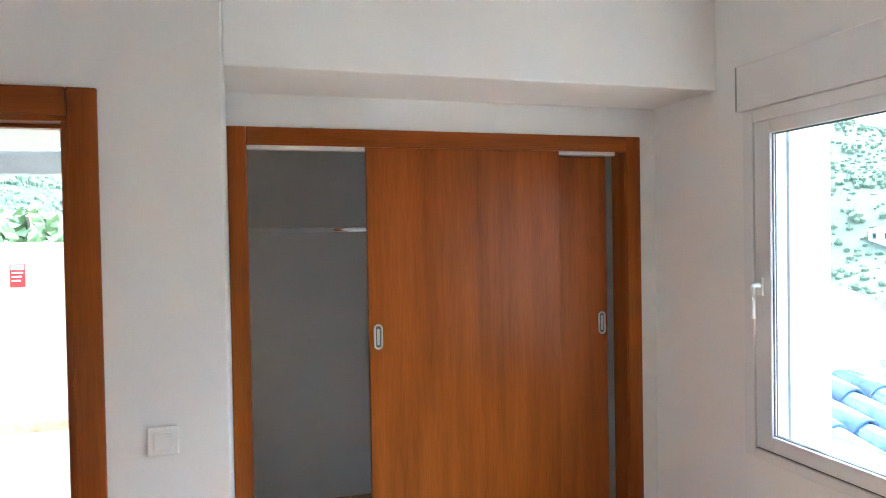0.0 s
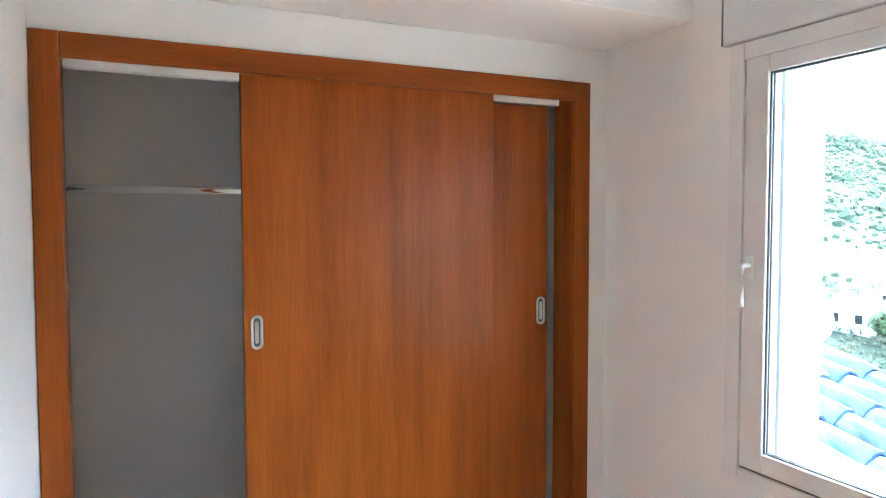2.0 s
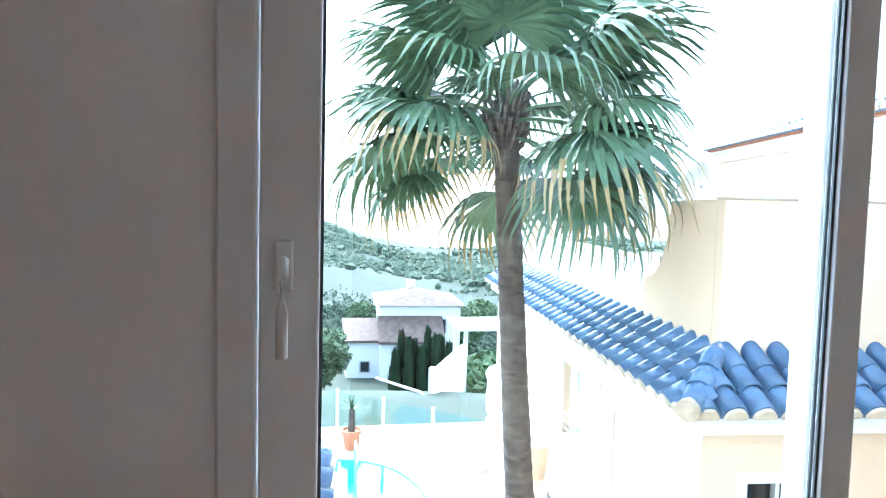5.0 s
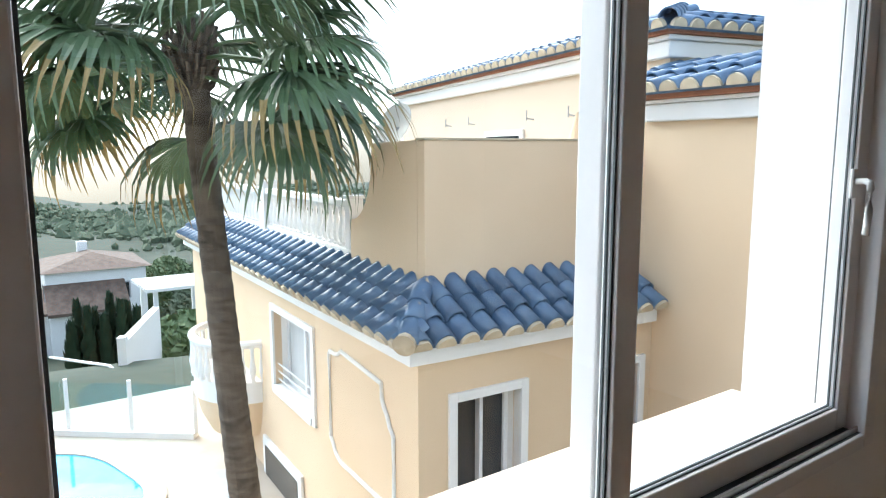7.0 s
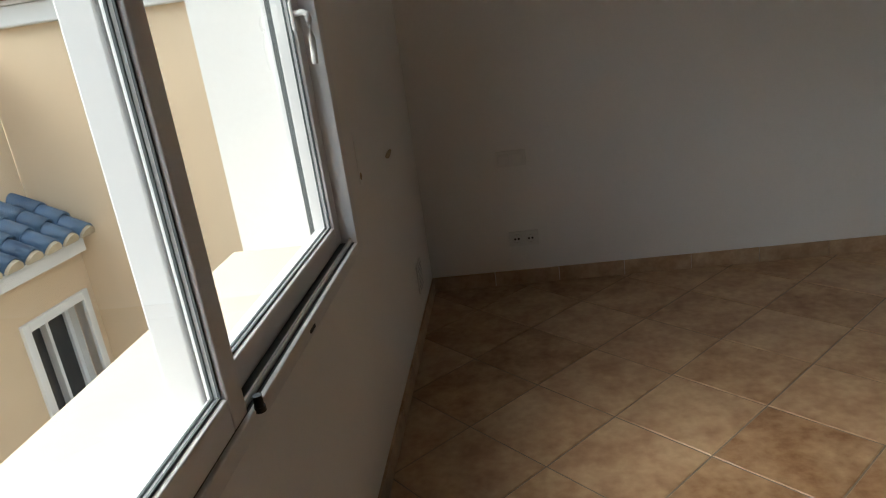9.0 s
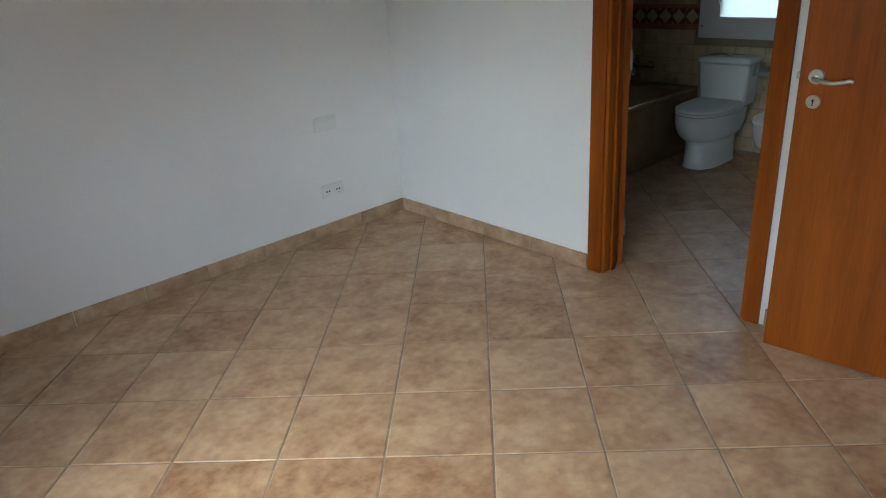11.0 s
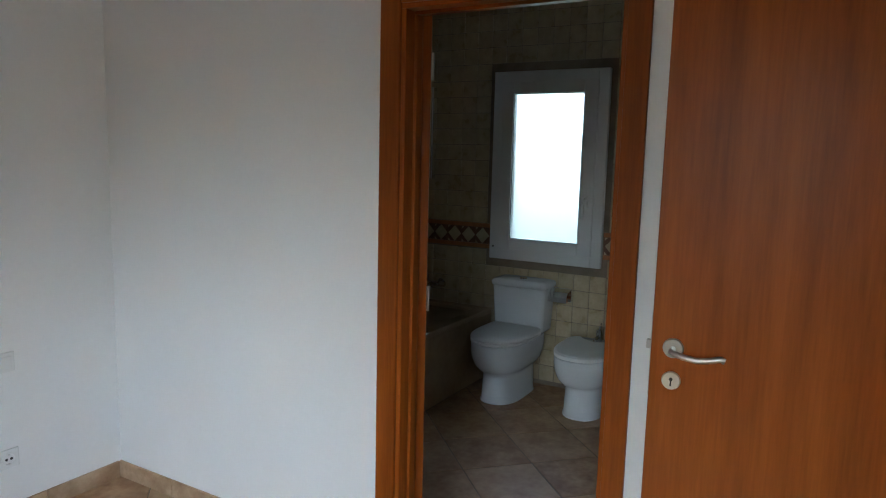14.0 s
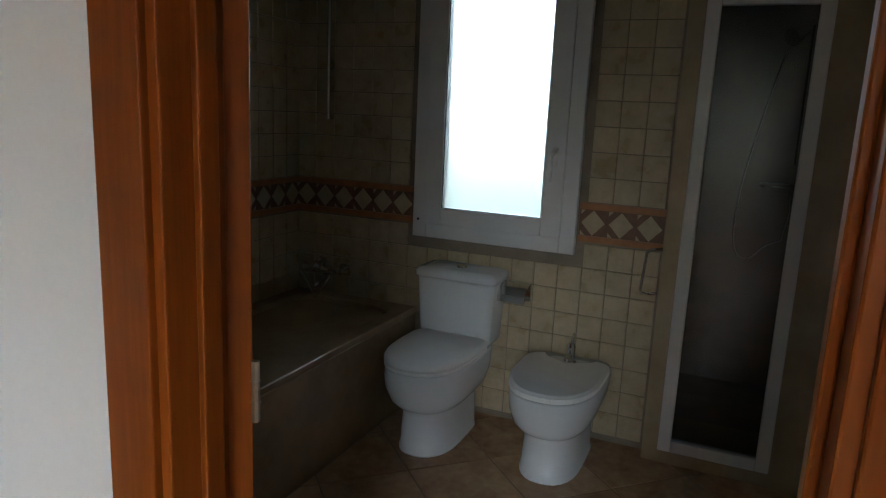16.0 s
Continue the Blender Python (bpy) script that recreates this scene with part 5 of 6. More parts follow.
def upart(name, bm, mm, label=""):
    bm.transform(UM)
    return hpart(name, bm, mm, house, label)


upart("upper_wall", box(0, 9.4, -0.3, 0, 0.18, 2.45), CREAM2)
upart("upper_wall_end", box(9.1, 9.4, -5.0, -0.3, 0.18, 2.45), CREAM2)
upart("upper_wall_side", box(0, 0.3, -5.0, -0.3, 1.9, 2.45), CREAM2)
upart("upper_cornice", box(-0.10, 9.5, -5.0, 0.10, 2.45, 2.64, 0.02), RENDERWHITE)
upart("upper_cornice_step", box(-0.16, 9.55, -5.0, 0.16, 2.641, 2.69, 0.01), RENDERWHITE)
upart("brick_course", box(-0.22, 9.6, -5.0, 0.22, 2.691, 2.735, 0.004), BRICKRED)
tile_slope(house, HM @ UM @ Matrix.Translation((9.7, 0.28, 2.75)) @ Matrix.Rotation(radians(180), 4, "Z"), 9.98, 0.40, 1.3, 3, 0.25, 0.0, 1.3)
tile_slope(house, HM @ UM @ Matrix.Translation((-0.28, 0.28, 2.75)) @ Matrix.Rotation(radians(-90), 4, "Z"), 3.4, 0.40, 1.3, 3, 0.25, 1.3)
for k in range(5):
    ob = new("hip_tile", TILE_ME)
    ob.parent = house
    ob.matrix_basis = UM @ Matrix.Translation((-0.30 + 0.3 * k, 0.30 - 0.3 * k, 2.83 + 0.092 * k)) @ Matrix.Rotation(radians(-135), 4, "Z") @ Matrix.Rotation(radians(12), 4, "X") @ Matrix.Diagonal((1.3, 1.2, 1.3, 1))
upart("upper_window", box(3.4, 4.8, 0.001, 0.05, 0.75, 1.74, 0.01), RENDERWHITE, "white upper window surround")
upart("upper_pane", box(3.5, 4.7, 0.046, 0.058, 0.80, 1.64), DARKGLASS)
for u in (1.9, 3.1, 5.3, 6.4):
    bm = bmesh.new()
    cyl(bm, (u, 0.01, 1.88), (u, 0.14, 1.90), 0.012, seg=6)
    cyl(bm, (u, 0.14, 1.86), (u, 0.14, 2.02), 0.012, seg=6)
    upart("hook", bm, GREYMETAL)
bm = bmesh.new()
cyl(bm, (1.30, -3.0, 0.20), (1.30, -3.0, 1.62), 0.12, 0.12, seg=12)
cyl(bm, (1.30, -3.0, 1.62), (1.30, -3.0, 2.0), 0.13, 0.02, seg=12)
hpart("vent_cap", bm, CREAM)
# tower far behind
hpart("tower", box(-4.0, -1.0, -9.5, -6.5, 2.0, 5.4), CREAM2)
hpart("tower_roof", prism(bmesh.new(), [(-4.4, 5.4), (-0.6, 5.4), (-2.5, 6.3)], -9.8, -6.2), BROWNROOF)

dish = thing("satellite_dish", HM @ Vector((1.75, -0.75, 0.20)), "white satellite dish on the roof terrace", "satellite dish")
dm = HM @ Matrix.Translation((1.72, -0.75, 1.80)) @ Matrix.Rotation(radians(100), 4, "Z") @ Matrix.Rotation(radians(68), 4, "Y") @ Matrix.Scale(0.74, 4)
bm = bmesh.new()
rings = []
for r, z in ((0.02, 0.0), (0.12, 0.012), (0.24, 0.05), (0.34, 0.10), (0.345, 0.10), (0.345, 0.092), (0.24, 0.04), (0.02, -0.01)):
    rings.append([(r * math.cos(a), 1.1 * r * math.sin(a), z) for a in (2 * math.pi * k / 28 for k in range(28))])
loft(bm, rings)
bm.transform(dm)
part("reflector", bm, RENDERWHITE, dish, smooth=True)
bm = bmesh.new()
tube(bm, [dm @ Vector((0.3, 0, 0.08)), dm @ Vector((0.32, 0, 0.3)), dm @ Vector((0.1, 0, 0.42))], 0.012, 6)
part("feed_arm", bm, GREYMETAL, dish)
bm = bmesh.new()
cyl(bm, HM @ Vector((1.72, -0.75, 0.20)), HM @ Vector((1.72, -0.75, 1.80)), 0.025, seg=8)
part("mast", bm, GREYMETAL, dish)

# ---- own wing below the window, with its roof and swept parapet ----
wing = thing("own_wing", (1.4, 0.8, -3.25), "cream house wing with a blue tiled roof below the window", "house wing")
part("wall", box(0.372, 2.45, -0.22, 3.6, -3.25, 0.12), CREAM, wing)
part("eave_band", box(0.374, 2.58, -0.30, -0.2205, 0.00, 0.11, 0.005), RENDERWHITE, wing)
tile_slope(wing, Matrix.Translation((0.40, -0.36, 0.15)), 2.22, 0.48, 1.65, 5, 0.25)
WM = Matrix.Translation((1.75, 1.55, 0.5)) @ Matrix.Rotation(radians(-46), 4, "Z")
bm = bmesh.new()
out = [(-1.6, -0.4), (-1.6, 0.86)]
for k in range(15):
    a = radians(90 - 90 * k / 14)
    out.append((0.10 + 0.62 * math.cos(a), 0.46 + 0.36 * math.sin(a)))
out += [(0.70, 0.38), (0.62, 0.30), (0.66, 0.16), (0.78, 0.06), (0.80, -0.4)]
prism(bm, out, -0.09, 0.09, WM)
sw = part("swept_parapet", bm, RENDERWHITE, wing, "white swept parapet with two round openings")
for q in (-0.18, 0.06):
    bm = bmesh.new()
    loft(bm, [[(q + 0.05 * math.cos(a), y, 0.56 + 0.065 * math.sin(a)) for a in (2 * math.pi * k / 16 for k in range(16))] for y in (-0.094, -0.092)])
    bm.transform(WM)
    part("opening", bm, TERRACOTTA, sw, "round terracotta opening")

# ---- pool terrace ----
structure("pool_terrace", box(0.5, 13.2, -6.5, 9.0, -3.6, -3.19, 0.01), PAVING, "pale paved pool terrace")
pool = thing("swimming_pool", (9.5, -0.5, -3.19), "blue kidney-shaped swimming pool with pale coping", "swimming pool")


def pool_line(k, n, grow):
    a = 2 * math.pi * k / n
    r = 1.0 + 0.16 * math.cos(2 * a + 0.6) + 0.10 * math.cos(3 * a)
    return (9.4 + (1.55 * r + grow) * math.cos(a), -0.3 + (2.1 * r + grow) * math.sin(a))


bm = bmesh.new()
loft(bm, [[(*pool_line(k, 48, 0.30), z) for k in range(48)] for z in (-3.188, -3.150)] + [[(*pool_line(k, 48, 0.27), -3.142) for k in range(48)], [(*pool_line(k, 48, 0.02), -3.142) for k in range(48)], [(*pool_line(k, 48, 0.0), -3.150) for k in range(48)], [(*pool_line(k, 48, 0.0), -3.185) for k in range(48)]], cap=False)
part("coping", bm, CREAM2, pool, "pale stone coping")
bm = bmesh.new()
bm.faces.new([bm.verts.new((*pool_line(k, 48, 0.005), -3.172)) for k in range(48)])
part("water", bm, WATER, pool, "clear blue water")
bm = bmesh.new()
for dy in (0, 0.45):
    tube(bm, [(10.6, -1.0 + dy, -3.2), (10.6, -1.0 + dy, -2.7), (10.45, -1.0 + dy, -2.55), (10.25, -1.0 + dy, -2.6), (10.2, -1.0 + dy, -3.17)], 0.022, 8)
part("ladder", bm, CHROME, pool)


def lounger(x, y, ang):
    m = Matrix.Translation((x, y, -3.19)) @ Matrix.Rotation(radians(ang), 4, "Z")
    t = thing("sun_lounger", None, "grey sun lounger on the pool terrace", "sun lounger", m=m)
    part("bed", box(-0.32, 0.32, -0.9, 0.35, 0.30, 0.34, 0.01), GREYMETAL, t, local=True)
    part("backrest", box(-0.32, 0.32, 0.0, 0.75, -0.02, 0.02, 0.01, Matrix.Translation((0, 0.36, 0.32)) @ Matrix.Rotation(radians(35), 4, "X")), GREYMETAL, t, local=True)
    for a in (-0.27, 0.27):
        for b in (-0.8, 0.3):
            bm = bmesh.new()
            cyl(bm, (a, b, 0), (a, b, 0.30), 0.02, seg=8)
            part("leg", bm, UPVC, t, local=True)


lounger(7.6, -2.6, 70)

# glass fence at the edge of the terrace
fen = thing("glass_fence", (11.6, -2.4, -3.19), "glass panel fence with white posts round the pool", "fence")
LEGS = [(Vector((11.2, 1.2, -3.19)), Vector((12.6, -0.75, -3.19)), 2), (Vector((12.6, -0.75, -3.19)), Vector((10.5, -3.30, -3.19)), 3)]
for leg, (A, B, nfe) in enumerate(LEGS):
    part("plinth", box(-0.09, 0.09, 0.095 * leg, (B - A).length, -0.05, 0.10, 0.01, Matrix.Translation(A) @ Matrix.Rotation(math.atan2(-(B - A).x, (B - A).y), 4, "Z")), RENDERWHITE, fen)
    for k in range(leg, nfe + 1):
        p = A.lerp(B, k / nfe)
        part("post", box(p.x - 0.03, p.x + 0.03, p.y - 0.03, p.y + 0.03, -3.10, -2.22, 0.005), UPVC, fen)
    for k in range(nfe):
        p, q = A.lerp(B, k / nfe), A.lerp(B, (k + 1) / nfe)
        bm = bmesh.new()
        bm.faces.new([bm.verts.new((p.x, p.y, -3.02)), bm.verts.new((q.x, q.y, -3.02)), bm.verts.new((q.x, q.y, -2.28)), bm.verts.new((p.x, p.y, -2.28))])
        part("pane", bm, FENCEGLASS, fen, "greenish glass panel")

# flower pot with a small palm
pot = thing("flower_pot", (11.9, -1.0, -3.19), "terracotta pot with a small spiky palm", "flower pot")
bm = bmesh.new()
loft(bm, [[(11.9 + r * math.cos(a), -1.0 + r * math.sin(a), -3.19 + z) for a in (2 * math.pi * k / 18 for k in range(18))] for z, r in ((0.0, 0.13), (0.30, 0.17), (0.31, 0.20), (0.37, 0.20), (0.37, 0.17), (0.33, 0.16))])
part("pot", bm, TERRACOTTA, pot)
bm = bmesh.new()
cyl(bm, (11.9, -1.0, -2.86), (11.9, -1.0, -2.42), 0.07, 0.06, seg=10)
part("stem", bm, TRUNK, pot)
bm = bmesh.new()
for k in range(34):
    a, e = k * 2.4, radians(80 - 75 * (k / 34))
    d = Vector((math.cos(a) * math.cos(e), math.sin(a) * math.cos(e), math.sin(e)))
    p = Vector((11.9, -1.0, -2.42))
    s = Vector((-math.sin(a), math.cos(a), 0)) * 0.018
    bm.faces.new([bm.verts.new(p - s), bm.verts.new(p + s), bm.verts.new(p + d * 0.34 + Vector((0, 0, -0.04)))])
part("leaves", bm, FROND, pot)

# curved balcony on the neighbour's north face
ter = thing("curved_balcony", (9.6, -3.95, -2.75), "white curved balcony with balusters on the neighbour's house", "balcony")
bm = bmesh.new()
arc = [(9.6 + 0.85 * math.cos(radians(a)), -3.90 + 0.80 * math.sin(radians(a))) for a in range(5, 176, 10)]
loft(bm, [[(9.6 + (x - 9.6) * q, -3.90 + (y + 3.90) * q, z) for x, y in arc] + [(9.6 - 0.8 * q, -4.1, z), (9.6 + 0.8 * q, -4.1, z)] for z, q in ((-2.75, 0.72), (-2.45, 0.9), (-2.16, 0.98))])
part("base", bm, CREAM, ter, "cream rendered underside")
bm = bmesh.new()
loft(bm, [[(x, y, z) for x, y in arc] + [(8.8, -4.1, z), (10.4, -4.1, z)] for z in (-2.158, -1.84)])
part("parapet", bm, RENDERWHITE, ter)
for x, y in arc:
    bm = bmesh.new()
    loft(bm, [[(x + r * math.cos(a), y + r * math.sin(a), z) for a in (2 * math.pi * k / 8 for k in range(8))] for z, r in ((-1.845, 0.045), (-1.78, 0.03), (-1.66, 0.055), (-1.48, 0.03), (-1.36, 0.028), (-1.30, 0.045))])
    part("baluster", bm, RENDERWHITE, ter)
bm = bmesh.new()
tube(bm, [(x, y, -1.26) for x, y in arc], 0.06, 8)
part("rail", bm, RENDERWHITE, ter)
stair = thing("garden_wall", (18.5, -4.0, -8), "white garden wall with a railing", "garden wall")
bm = bmesh.new()
prism(bm, [(0, -5.0), (0, 0.12), (0.26, 0.12), (0.26, 0.0), (4.2, -0.05), (4.2, -5.0)], -0.1, 0.1, Matrix.Translation((17.0, -3.4, -3.08)) @ Matrix.Rotation(radians(-24), 4, "Z"))
part("wall", bm, RENDERWHITE, stair)
bm = bmesh.new()
tube(bm, [(15.6, -3.5, -3.9), (17.0, -3.1, -3.6), (20.5, -2.2, -4.1)], 0.04, 6)
part("rail", bm, RENDERWHITE, stair)


# ---- villas in the valley ----
def villa(x, y, z, w, d, h, ang, label, roof=BROWNROOF, wing=True, group=""):
    m = Matrix.Translation((x, y, z)) @ Matrix.Rotation(radians(ang), 4, "Z")
    v = thing("villa", None, label, "house", group, m=m)
    part("wall", box(-w / 2, w / 2, -d / 2, d / 2, -2, h), RENDERWHITE, v, local=True)

    def hip(x0, x1, y0, y1, z0, rise):
        bm = bmesh.new()
        o = 0.35
        c = [bm.verts.new(p) for p in ((x0 - o, y0 - o, z0), (x1 + o, y0 - o, z0), (x1 + o, y1 + o, z0), (x0 - o, y1 + o, z0))]
        k = min(x1 - x0, y1 - y0) / 2 * 0.85
        if x1 - x0 >= y1 - y0:
            t = [bm.verts.new((x0 + k, (y0 + y1) / 2, z0 + rise)), bm.verts.new((x1 - k, (y0 + y1) / 2, z0 + rise))]
            fs = [(c[0], c[1], t[1], t[0]), (c[1], c[2], t[1]), (c[2], c[3], t[0], t[1]), (c[3], c[0], t[0])]
        else:
            t = [bm.verts.new(((x0 + x1) / 2, y0 + k, z0 + rise)), bm.verts.new(((x0 + x1) / 2, y1 - k, z0 + rise))]
            fs = [(c[0], c[1], t[0]), (c[1], c[2], t[1], t[0]), (c[2], c[3], t[1]), (c[3], c[0], t[0], t[1])]
        for f in fs:
            bm.faces.new(f)
        bm.faces.new(c[::-1])
        return bm
    part("roof", hip(-w / 2, w / 2, -d / 2, d / 2, h, 0.8), roof, v, local=True)
    if wing:
        part("wing_wall", box(-w / 2 - 1.6, -w / 2 - 0.01, -d * 0.25, d * 0.5, -2, h * 0.62), RENDERWHITE, v, local=True)
        bm = bmesh.new()
        prism(bm, [(-w / 2 - 2.0, h * 0.64), (-w / 2 - 0.02, h * 0.88), (-w / 2 - 0.02, h * 0.85), (-w / 2 - 2.0, h * 0.61)], -d * 0.27, d * 0.52)
        part("wing_roof", bm, roof, v, local=True)
    nrow = 2 if h > 4.5 else 1
    for r in range(nrow):
        for k in range(2):
            yy = (k - 0.5) * d * 0.5
            zz = 1.0 + r * 2.95
            wd = part("window", box(-w / 2 - 0.05 - (1.6 if wing and r == 0 else 0), -w / 2 + 0.01 - (1.6 if wing and r == 0 else 0), yy - 0.45, yy + 0.45, zz, zz + 1.1, 0.01), GREYMETAL, v, local=True)
            part("pane", box(-w / 2 - 0.07 - (1.6 if wing and r == 0 else 0), -w / 2 - 0.045 - (1.6 if wing and r == 0 else 0), yy - 0.36, yy + 0.36, zz + 0.08, zz + 1.02), DARKGLASS, wd, local=True)
            xx = (k - 0.5) * w * 0.5
            wd = part("window", box(xx - 0.4, xx + 0.4, d / 2 - 0.01, d / 2 + 0.05, zz, zz + 1.1, 0.01), GREYMETAL, v, local=True)
            part("pane", box(xx - 0.32, xx + 0.32, d / 2 + 0.045, d / 2 + 0.07, zz + 0.08, zz + 1.02), DARKGLASS, wd, local=True)
    part("chimney", box(w * 0.15, w * 0.15 + 0.6, 0, 0.6, h + 0.2, h + 1.3, 0.02), RENDERWHITE, v, local=True)
    return v


def on_ground(r, deg):
    return r * math.cos(radians(deg)), r * math.sin(radians(deg)), ground_z(r, deg)


villa(48.5, -7.45, -11.6, 6.0, 5.6, 5.95, -2, "white two-storey villa with brown tiled hip roof")
annex = thing("villa_annex", (46.5, -3.4, -11.6), "low white annex with a brown lean-to roof beside the villa", "house wing")
part("wall", box(45.2, 49.0, -4.6, -2.3, -12.5, -7.9), RENDERWHITE, annex)
part("roof", prism(bmesh.new(), [(44.9, -7.95), (49.0, -7.1), (49.0, -7.25), (44.9, -8.1)], -4.75, -2.1), BROWNROOF, annex)
wd = part("window", box(45.14, 45.21, -3.9, -3.2, -10.2, -9.4, 0.01), GREYMETAL, annex)
part("pane", box(45.12, 45.145, -3.82, -3.28, -10.12, -9.48), DARKGLASS, wd)
perg = thing("pergola", (31, -8.2, -9.4), "white garden pergola with a flat slatted roof", "pergola")
for xx in (30.1, 32.6):
    for yy in (-9.5, -7.2):
        part("post", box(xx - 0.09, xx + 0.09, yy - 0.09, yy + 0.09, -9.6, -4.45), RENDERWHITE, perg)
for k in range(9):
    part("slat", box(29.8 + 0.36 * k, 30.0 + 0.36 * k, -9.9, -6.8, -4.44, -4.30), RENDERWHITE, perg)
vrng = random.Random(5)
for r, dg in ((76, 22), (80, 18.5), (84, 15.5), (78, 12.5), (86, 9), (74, 26), (90, 20.5), (80, 6), (100, 27), (88, 33), (96, 30.5), (95, 24.5), (94, 14), (97, 8), (135, 40)):
    x, y, z = on_ground(r, dg)
    villa(x, y, z - 0.3, vrng.uniform(4, 6), vrng.uniform(4, 6), vrng.choice((2.3, 2.6, 3.0)), vrng.uniform(-30, 30), "small white villa with a brown roof in the valley", wing=False, group="villas in the valley")
for k in range(9):
    cypress(37.4 - 0.1 * k + 0.5 * (k % 2), -4.75 - 0.37 * k, -9.9, 2.7 + 0.9 * ((k * 7) % 4) / 3 + 0.06 * k, 0.40, 20 + k)
round_tree("pine_tree", 33.0, 0.3, -9.6, 2.3, 5.6, "broad green pine in the garden below", LEAFY, 3, 2600, 0.2, 0.8)
round_tree("pine_tree", 35.5, 2.6, -9.8, 1.9, 4.2, "broad green pine in the garden below", LEAFY, 9, 1600, 0.2, 0.8)
round_tree("shrub", 24.0, 0.9, -7.4, 1.3, 2.2, "spreading green shrub below the terrace", FROND, 6, 500, 0.35, 0.7)
round_tree("shrub", 21.5, -5.9, -6.2, 1.1, 2.2, "rounded green shrub beside the garden wall", LEAFY, 11, 420, 0.25, 0.9)
round_tree("shrub", 26.0, -7.2, -7.5, 1.5, 2.8, "rounded green shrub beside the garden wall", LEAFY, 14, 480, 0.28, 0.9)
for k, (r, dg) in enumerate(((48, 4.5), (60, 12), (64, 19), (52, -12), (58, -7), (66, -14), (72, -4), (66, 27), (60, 38), (84, 24), (82, 31), (88, 10), (86, 20), (84, 14), (90, 27), (82, 2))):
    x, y, z = on_ground(r, dg)
    round_tree("pine_tree", x, y, z, vrng.uniform(1.8, 2.9), vrng.uniform(3.6, 5), "dark green pine on the valley slope", LEAFY, 30 + k, 1000, 0.24, 0.8)

# scrub and pines over the hillside
rng = random.Random(8)
bm = bmesh.new()
count = 0
while count < 30000:
    dg = rng.uniform(-26, 62) if rng.random() < 0.8 else rng.uniform(92, 122)
    r = math.sqrt(rng.uniform(0.05, 1)) * 236
    if count > 23000:
        dg, r = rng.uniform(-30, 4), rng.uniform(54, 200)
    if r < 46:
        continue
    x, y, z = on_ground(r, dg)
    if noise.noise((x * 0.02, y * 0.02, 1.7)) + rng.uniform(-0.45, 0.45) < -0.02 and r > 90:
        continue
    s = rng.uniform(0.25, 0.8) * (1.25 if r < 110 else 1.0) * (1.9 if rng.random() < 0.06 else 1.0)
    if r < 105:
        leaf_clumps(bm, (x, y, z + 0.5 * s), (1.25 * s, 1.25 * s, s), 9, 0.26, rng)
        count += 1
        continue
    n0 = 6
    tip = bm.verts.new((x + rng.uniform(-0.3, 0.3) * s, y + rng.uniform(-0.3, 0.3) * s, z + s * rng.uniform(0.9, 1.6)))
    ring = [bm.verts.new((x + s * rng.uniform(0.6, 1.15) * math.cos(a), y + s * rng.uniform(0.6, 1.15) * math.sin(a), z + s * rng.uniform(0.2, 0.75))) for a in (2 * math.pi * k / n0 for k in range(n0))]
    low = [bm.verts.new((x + s * 0.6 * math.cos(a), y + s * 0.6 * math.sin(a), z - 0.8)) for a in (2 * math.pi * k / n0 for k in range(n0))]
    for k in range(n0):
        j = (k + 1) % n0
        bm.faces.new((ring[k], ring[j], tip))
        bm.faces.new((low[k], low[j], ring[j], ring[k]))
    count += 1
part("hillside_scrub", bm, SCRUB, None, "scattered scrub and pines over the hillside", kind="stuff")

fan_palm(6.05, -2.24, -3.25, 2.62, (0.0, -0.42))

# ---- terrace beyond the doorway ----
structure("north_terrace", box(-9, 0.37, 1.9, 5.2, -0.25, 0.0), PAVING, "sunlit pale tiled terrace")
structure("north_parapet", box(-9, 0.37, 4.35, 4.55, 0.0, 1.69, 0.01), CREAM2, "cream rendered terrace parapet")
structure("terrace_skirting", box(-9, 0.37, 4.335, 4.349, 0.0, 0.085, 0.003), SKIRT, "tiled skirting along the parapet")
structure("porch_lintel", box(-9, 0.37, 3.45, 3.62, 2.22, 2.40, 0.01), GREYMETAL, "grey awning box over the terrace")
structure("porch_beam", box(-9, 0.37, 3.30, 3.45, 2.40, 2.56, 0.01), RENDERWHITE, "pale beam over the terrace")
structure("porch_roof", box(-9, 0.37, 1.9, 3.62, 2.56, 2.72, 0.01), CREAM2, "cream porch ceiling")
sg = thing("warning_sign", (-3.88, 4.34, 1.40), "small red and grey notice on the parapet", "sign")
part("plate", box(-3.94, -3.82, 4.344, 4.3495, 1.30, 1.50, 0.001), RED, sg)
part("header", box(-3.935, -3.825, 4.342, 4.3438, 1.45, 1.495), GREYMETAL, sg)
for k in range(3):
    part("text_bar", box(-3.925, -3.835 - 0.01 * k, 4.342, 4.3438, 1.42 - 0.035 * k, 1.432 - 0.035 * k), PLASTIC, sg)
for k, (dx, r) in enumerate(((-5.2, 2.0), (-6.8, 2.4), (-3.6, 1.8), (-9.5, 2.3), (-12, 2.6), (-2.0, 2.2))):
    round_tree("pine_tree", dx * 1.6, 24.0 + (k % 3) * 3, -3.5, r, 7.6, "dense green pine beyond the terrace", LEAFY, 50 + k, 520, 0.4, 0.9)

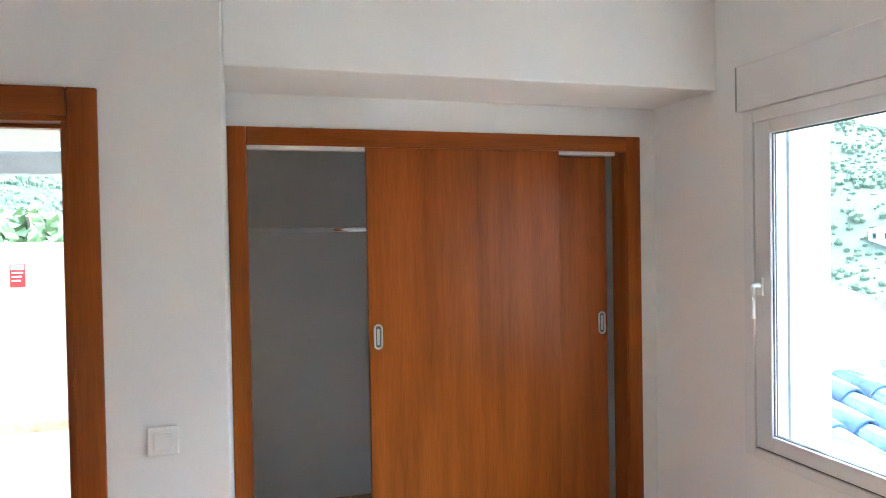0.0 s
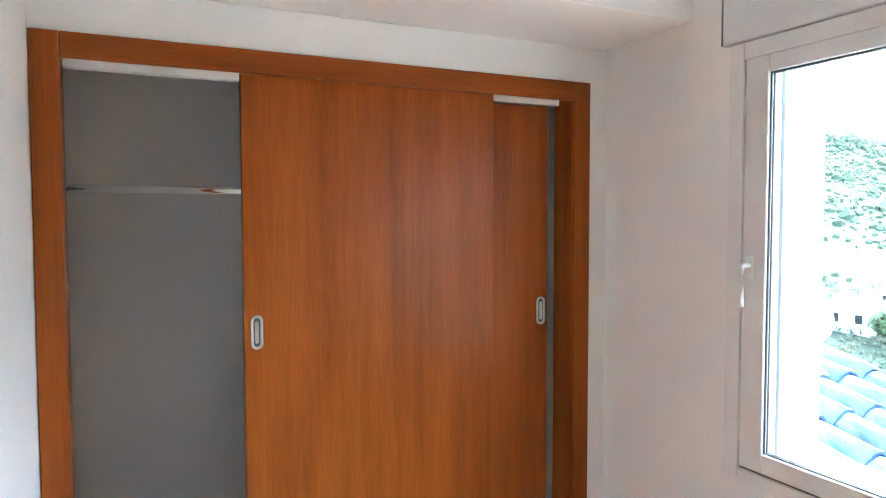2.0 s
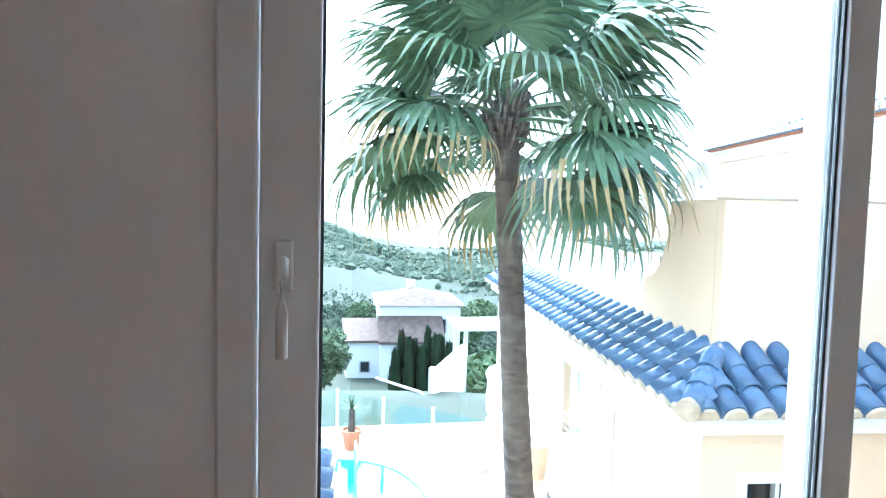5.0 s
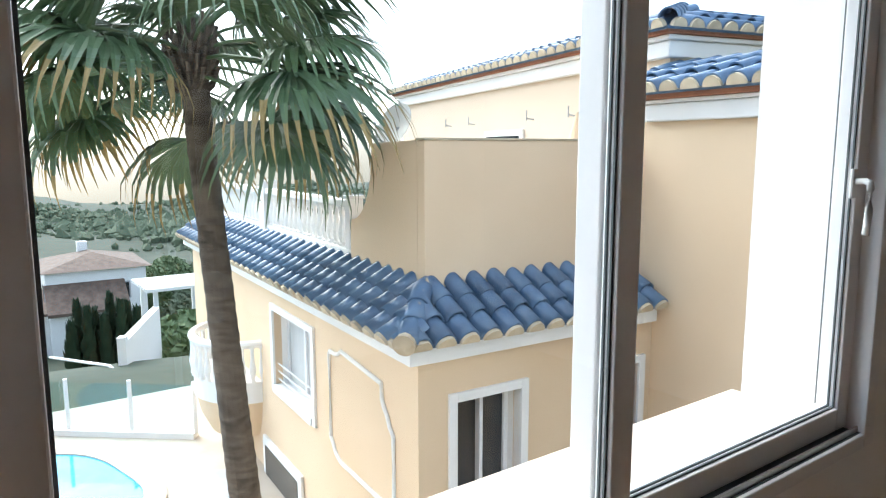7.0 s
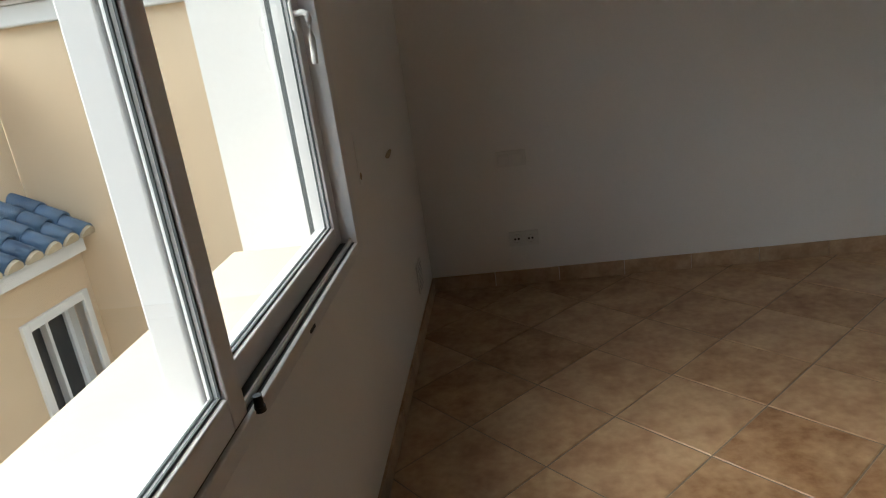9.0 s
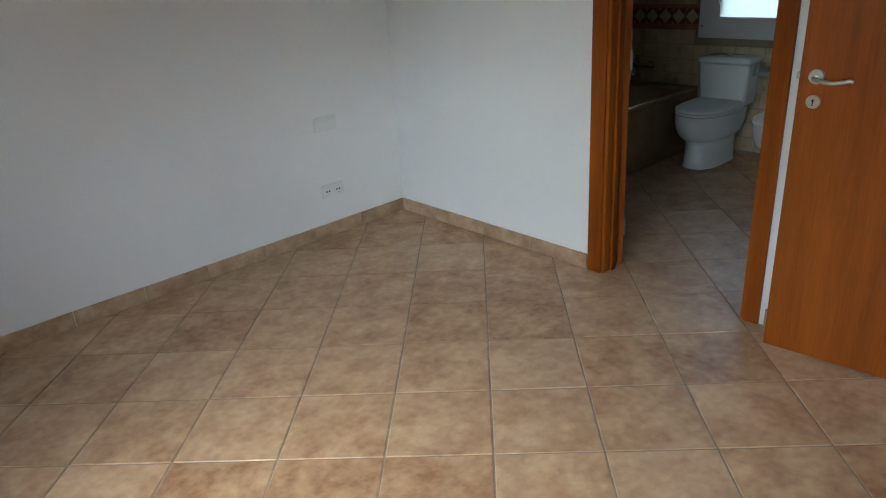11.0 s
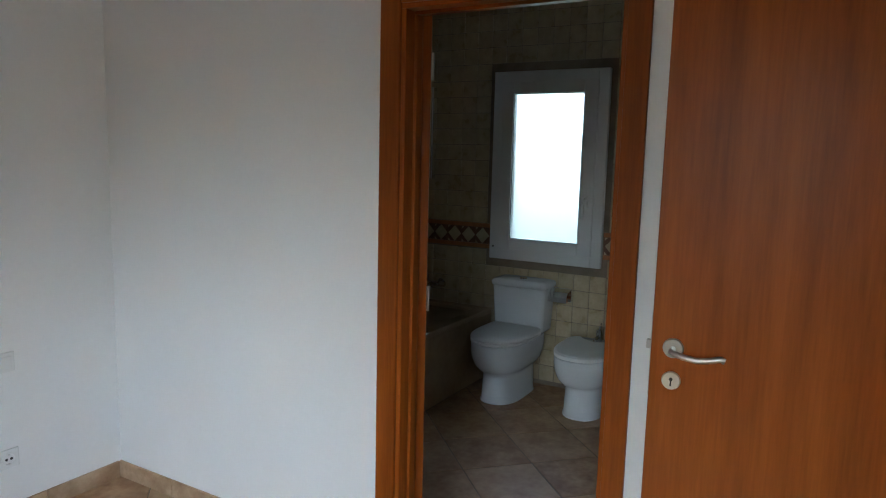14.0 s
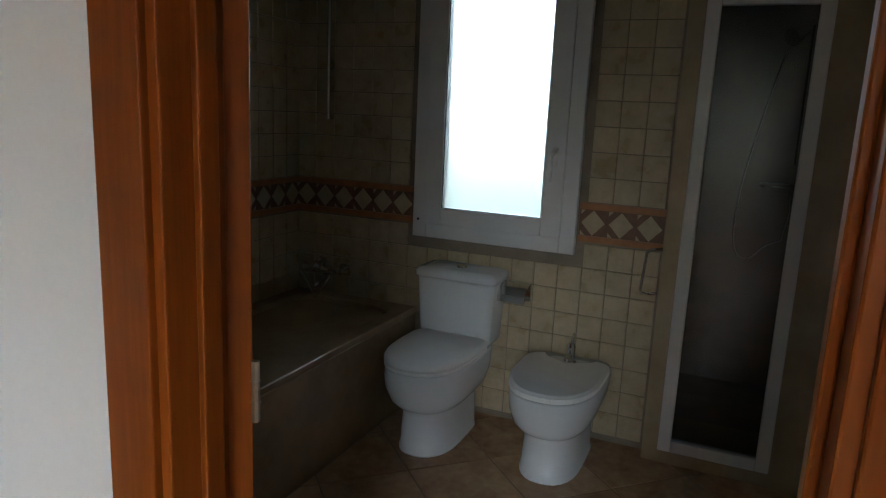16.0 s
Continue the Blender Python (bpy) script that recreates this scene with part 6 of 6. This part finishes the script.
# ---- pieces of walls and floors ----
lay_tiles(slab, XW - 0.0, -0.0, YS, YF + 0.05)
lay_tiles(slab, BX, XW - 0.1, -2.95, BYN, 18)
lay_tiles(slab, XW - 0.1, XW, -2.155, -1.405, 18)
lay_tiles(slab, XA, 0.0, YF + 0.05, YB)
skirting("baseboard", [(XW + 0.012, YS, 0, YS, 0, 1), (XW, -2.235, XW, YS, 1, 0), (XW, YA, XW, -1.325, 1, 0), (0, YS + 0.012, 0, YF, -1, 0), (XA, YA - 0.001, -2.375, YA, 0, -1), (XA, YB, -0.01, YB, 0, -1), (XA, YF, XA, YA, 1, 0)])


def wall_tiles(parent, at, face, u0, u1, z0, z1, holes, size, joint, mm, axis, as_parts=True, jitter=0.0012):
    """Square wall tiles on the plane at, facing +x or +y."""
    w = size - joint
    bm = bmesh.new()
    bx(bm, -0.0, 0.009, -w / 2, w / 2, -w / 2, w / 2, 0.0022) if axis == "y" else bx(bm, -w / 2, w / 2, -0.0, 0.009, -w / 2, w / 2, 0.0022)
    me = bpy.data.meshes.new("wall_tile")
    bm.to_mesh(me)
    bm.free()
    me.materials.append(mm)
    verts, faces = [], []
    u = u0 + size / 2
    while u + w / 2 <= u1 + 0.02:
        z = z0 + size / 2
        while z + w / 2 <= z1 + 1e-4:
            if not any(h[0] < u + w / 2 and h[1] > u - w / 2 and h[2] < z + w / 2 and h[3] > z - w / 2 for h in holes):
                d = at + random.uniform(0, jitter)
                loc = (d, u, z) if axis == "y" else (u, d, z)
                if as_parts:
                    ob = new("wall_tile", me)
                    ob.parent = parent
                    ob.location = loc
                else:
                    n0 = len(verts)
                    verts += [tuple(a + b for a, b in zip(v.co, loc)) for v in me.vertices]
                    faces += [tuple(n0 + i for i in f.vertices) for f in me.polygons]
            z += size
        u += size
    if verts:
        m2 = bpy.data.meshes.new("wall_tiles")
        m2.from_pydata(verts, [], faces)
        m2.materials.append(mm)
        ob = new("wall_tiles", m2)
        ob.parent = parent
        tagged(ob, kind="stuff")


TS = 0.1085
bwall = bpy.data.objects["wall_bath_west_low"]
hole = [(-2.985, -2.17, 0.835, 2.12)]
BZ0, BZ1 = 0.905, 1.082
wall_tiles(bwall, BX, 1, BYS, -1.81, 0.03, BZ0, hole, TS, 0.004, BTILE, "y")
wall_tiles(bwall, BX, 1, BYS, -1.81, BZ1, H, hole, TS, 0.004, BTILE, "y")
swall = bpy.data.objects["wall_bath_south"]
wall_tiles(swall, BYS, 1, BX + 0.01, XW - 0.1, 0.03, BZ0, [], TS, 0.004, BTILE, "x", False)
wall_tiles(swall, BYS, 1, BX + 0.01, XW - 0.1, BZ1, H, [], TS, 0.004, BTILE, "x", False)


def border(parent, axis, at, u0, u1, holes):
    """Patterned border: rust strips, brown ground and cream diamonds, each a piece."""
    def flat(pts, d0, d1, mm, name):
        bm = bmesh.new()
        if axis == "y":
            loft(bm, [[(at + d, a, b) for a, b in pts] for d in (d0, d1)])
        else:
            loft(bm, [[(a, at + d, b) for a, b in pts] for d in (d0, d1)])
        bmesh.ops.recalc_face_normals(bm, faces=bm.faces)
        part(name, bm, mm, parent, local=True)
    spans = [(u0, u1)] if not holes else [(u0, holes[0][0]), (holes[0][1], u1)]
    for a, b in spans:
        flat([(a, BZ0 + 0.002), (b, BZ0 + 0.002), (b, BZ0 + 0.030), (a, BZ0 + 0.030)], 0.0005, 0.013, BRUST, "border_strip")
        flat([(a, BZ1 - 0.030), (b, BZ1 - 0.030), (b, BZ1 - 0.002), (a, BZ1 - 0.002)], 0.0005, 0.013, BRUST, "border_strip")
        flat([(a, BZ0 + 0.031), (b, BZ0 + 0.031), (b, BZ1 - 0.031), (a, BZ1 - 0.031)], 0.0005, 0.0075, BBROWN, "border_ground")
        n = max(1, int((b - a) / 0.112))
        zc, hz = (BZ0 + BZ1) / 2, (BZ1 - BZ0) / 2 - 0.033
        for k in range(n):
            c = a + (k + 0.5) * (b - a) / n
            flat([(c - 0.052, zc), (c, zc - hz), (c + 0.052, zc), (c, zc + hz)], 0.0078, 0.0105, BTILE, "diamond")
            for s in (-1, 1):
                flat([(c - 0.054, zc + s * hz), (c - 0.054 + 0.018, zc + s * hz), (c - 0.054, zc + s * (hz - 0.020))][::s], 0.0078, 0.0098, BTILE, "corner_piece")


border(bwall, "y", BX, BYS, -1.81, hole)
border(swall, "x", BYS, BX + 0.014, -4.1, [])
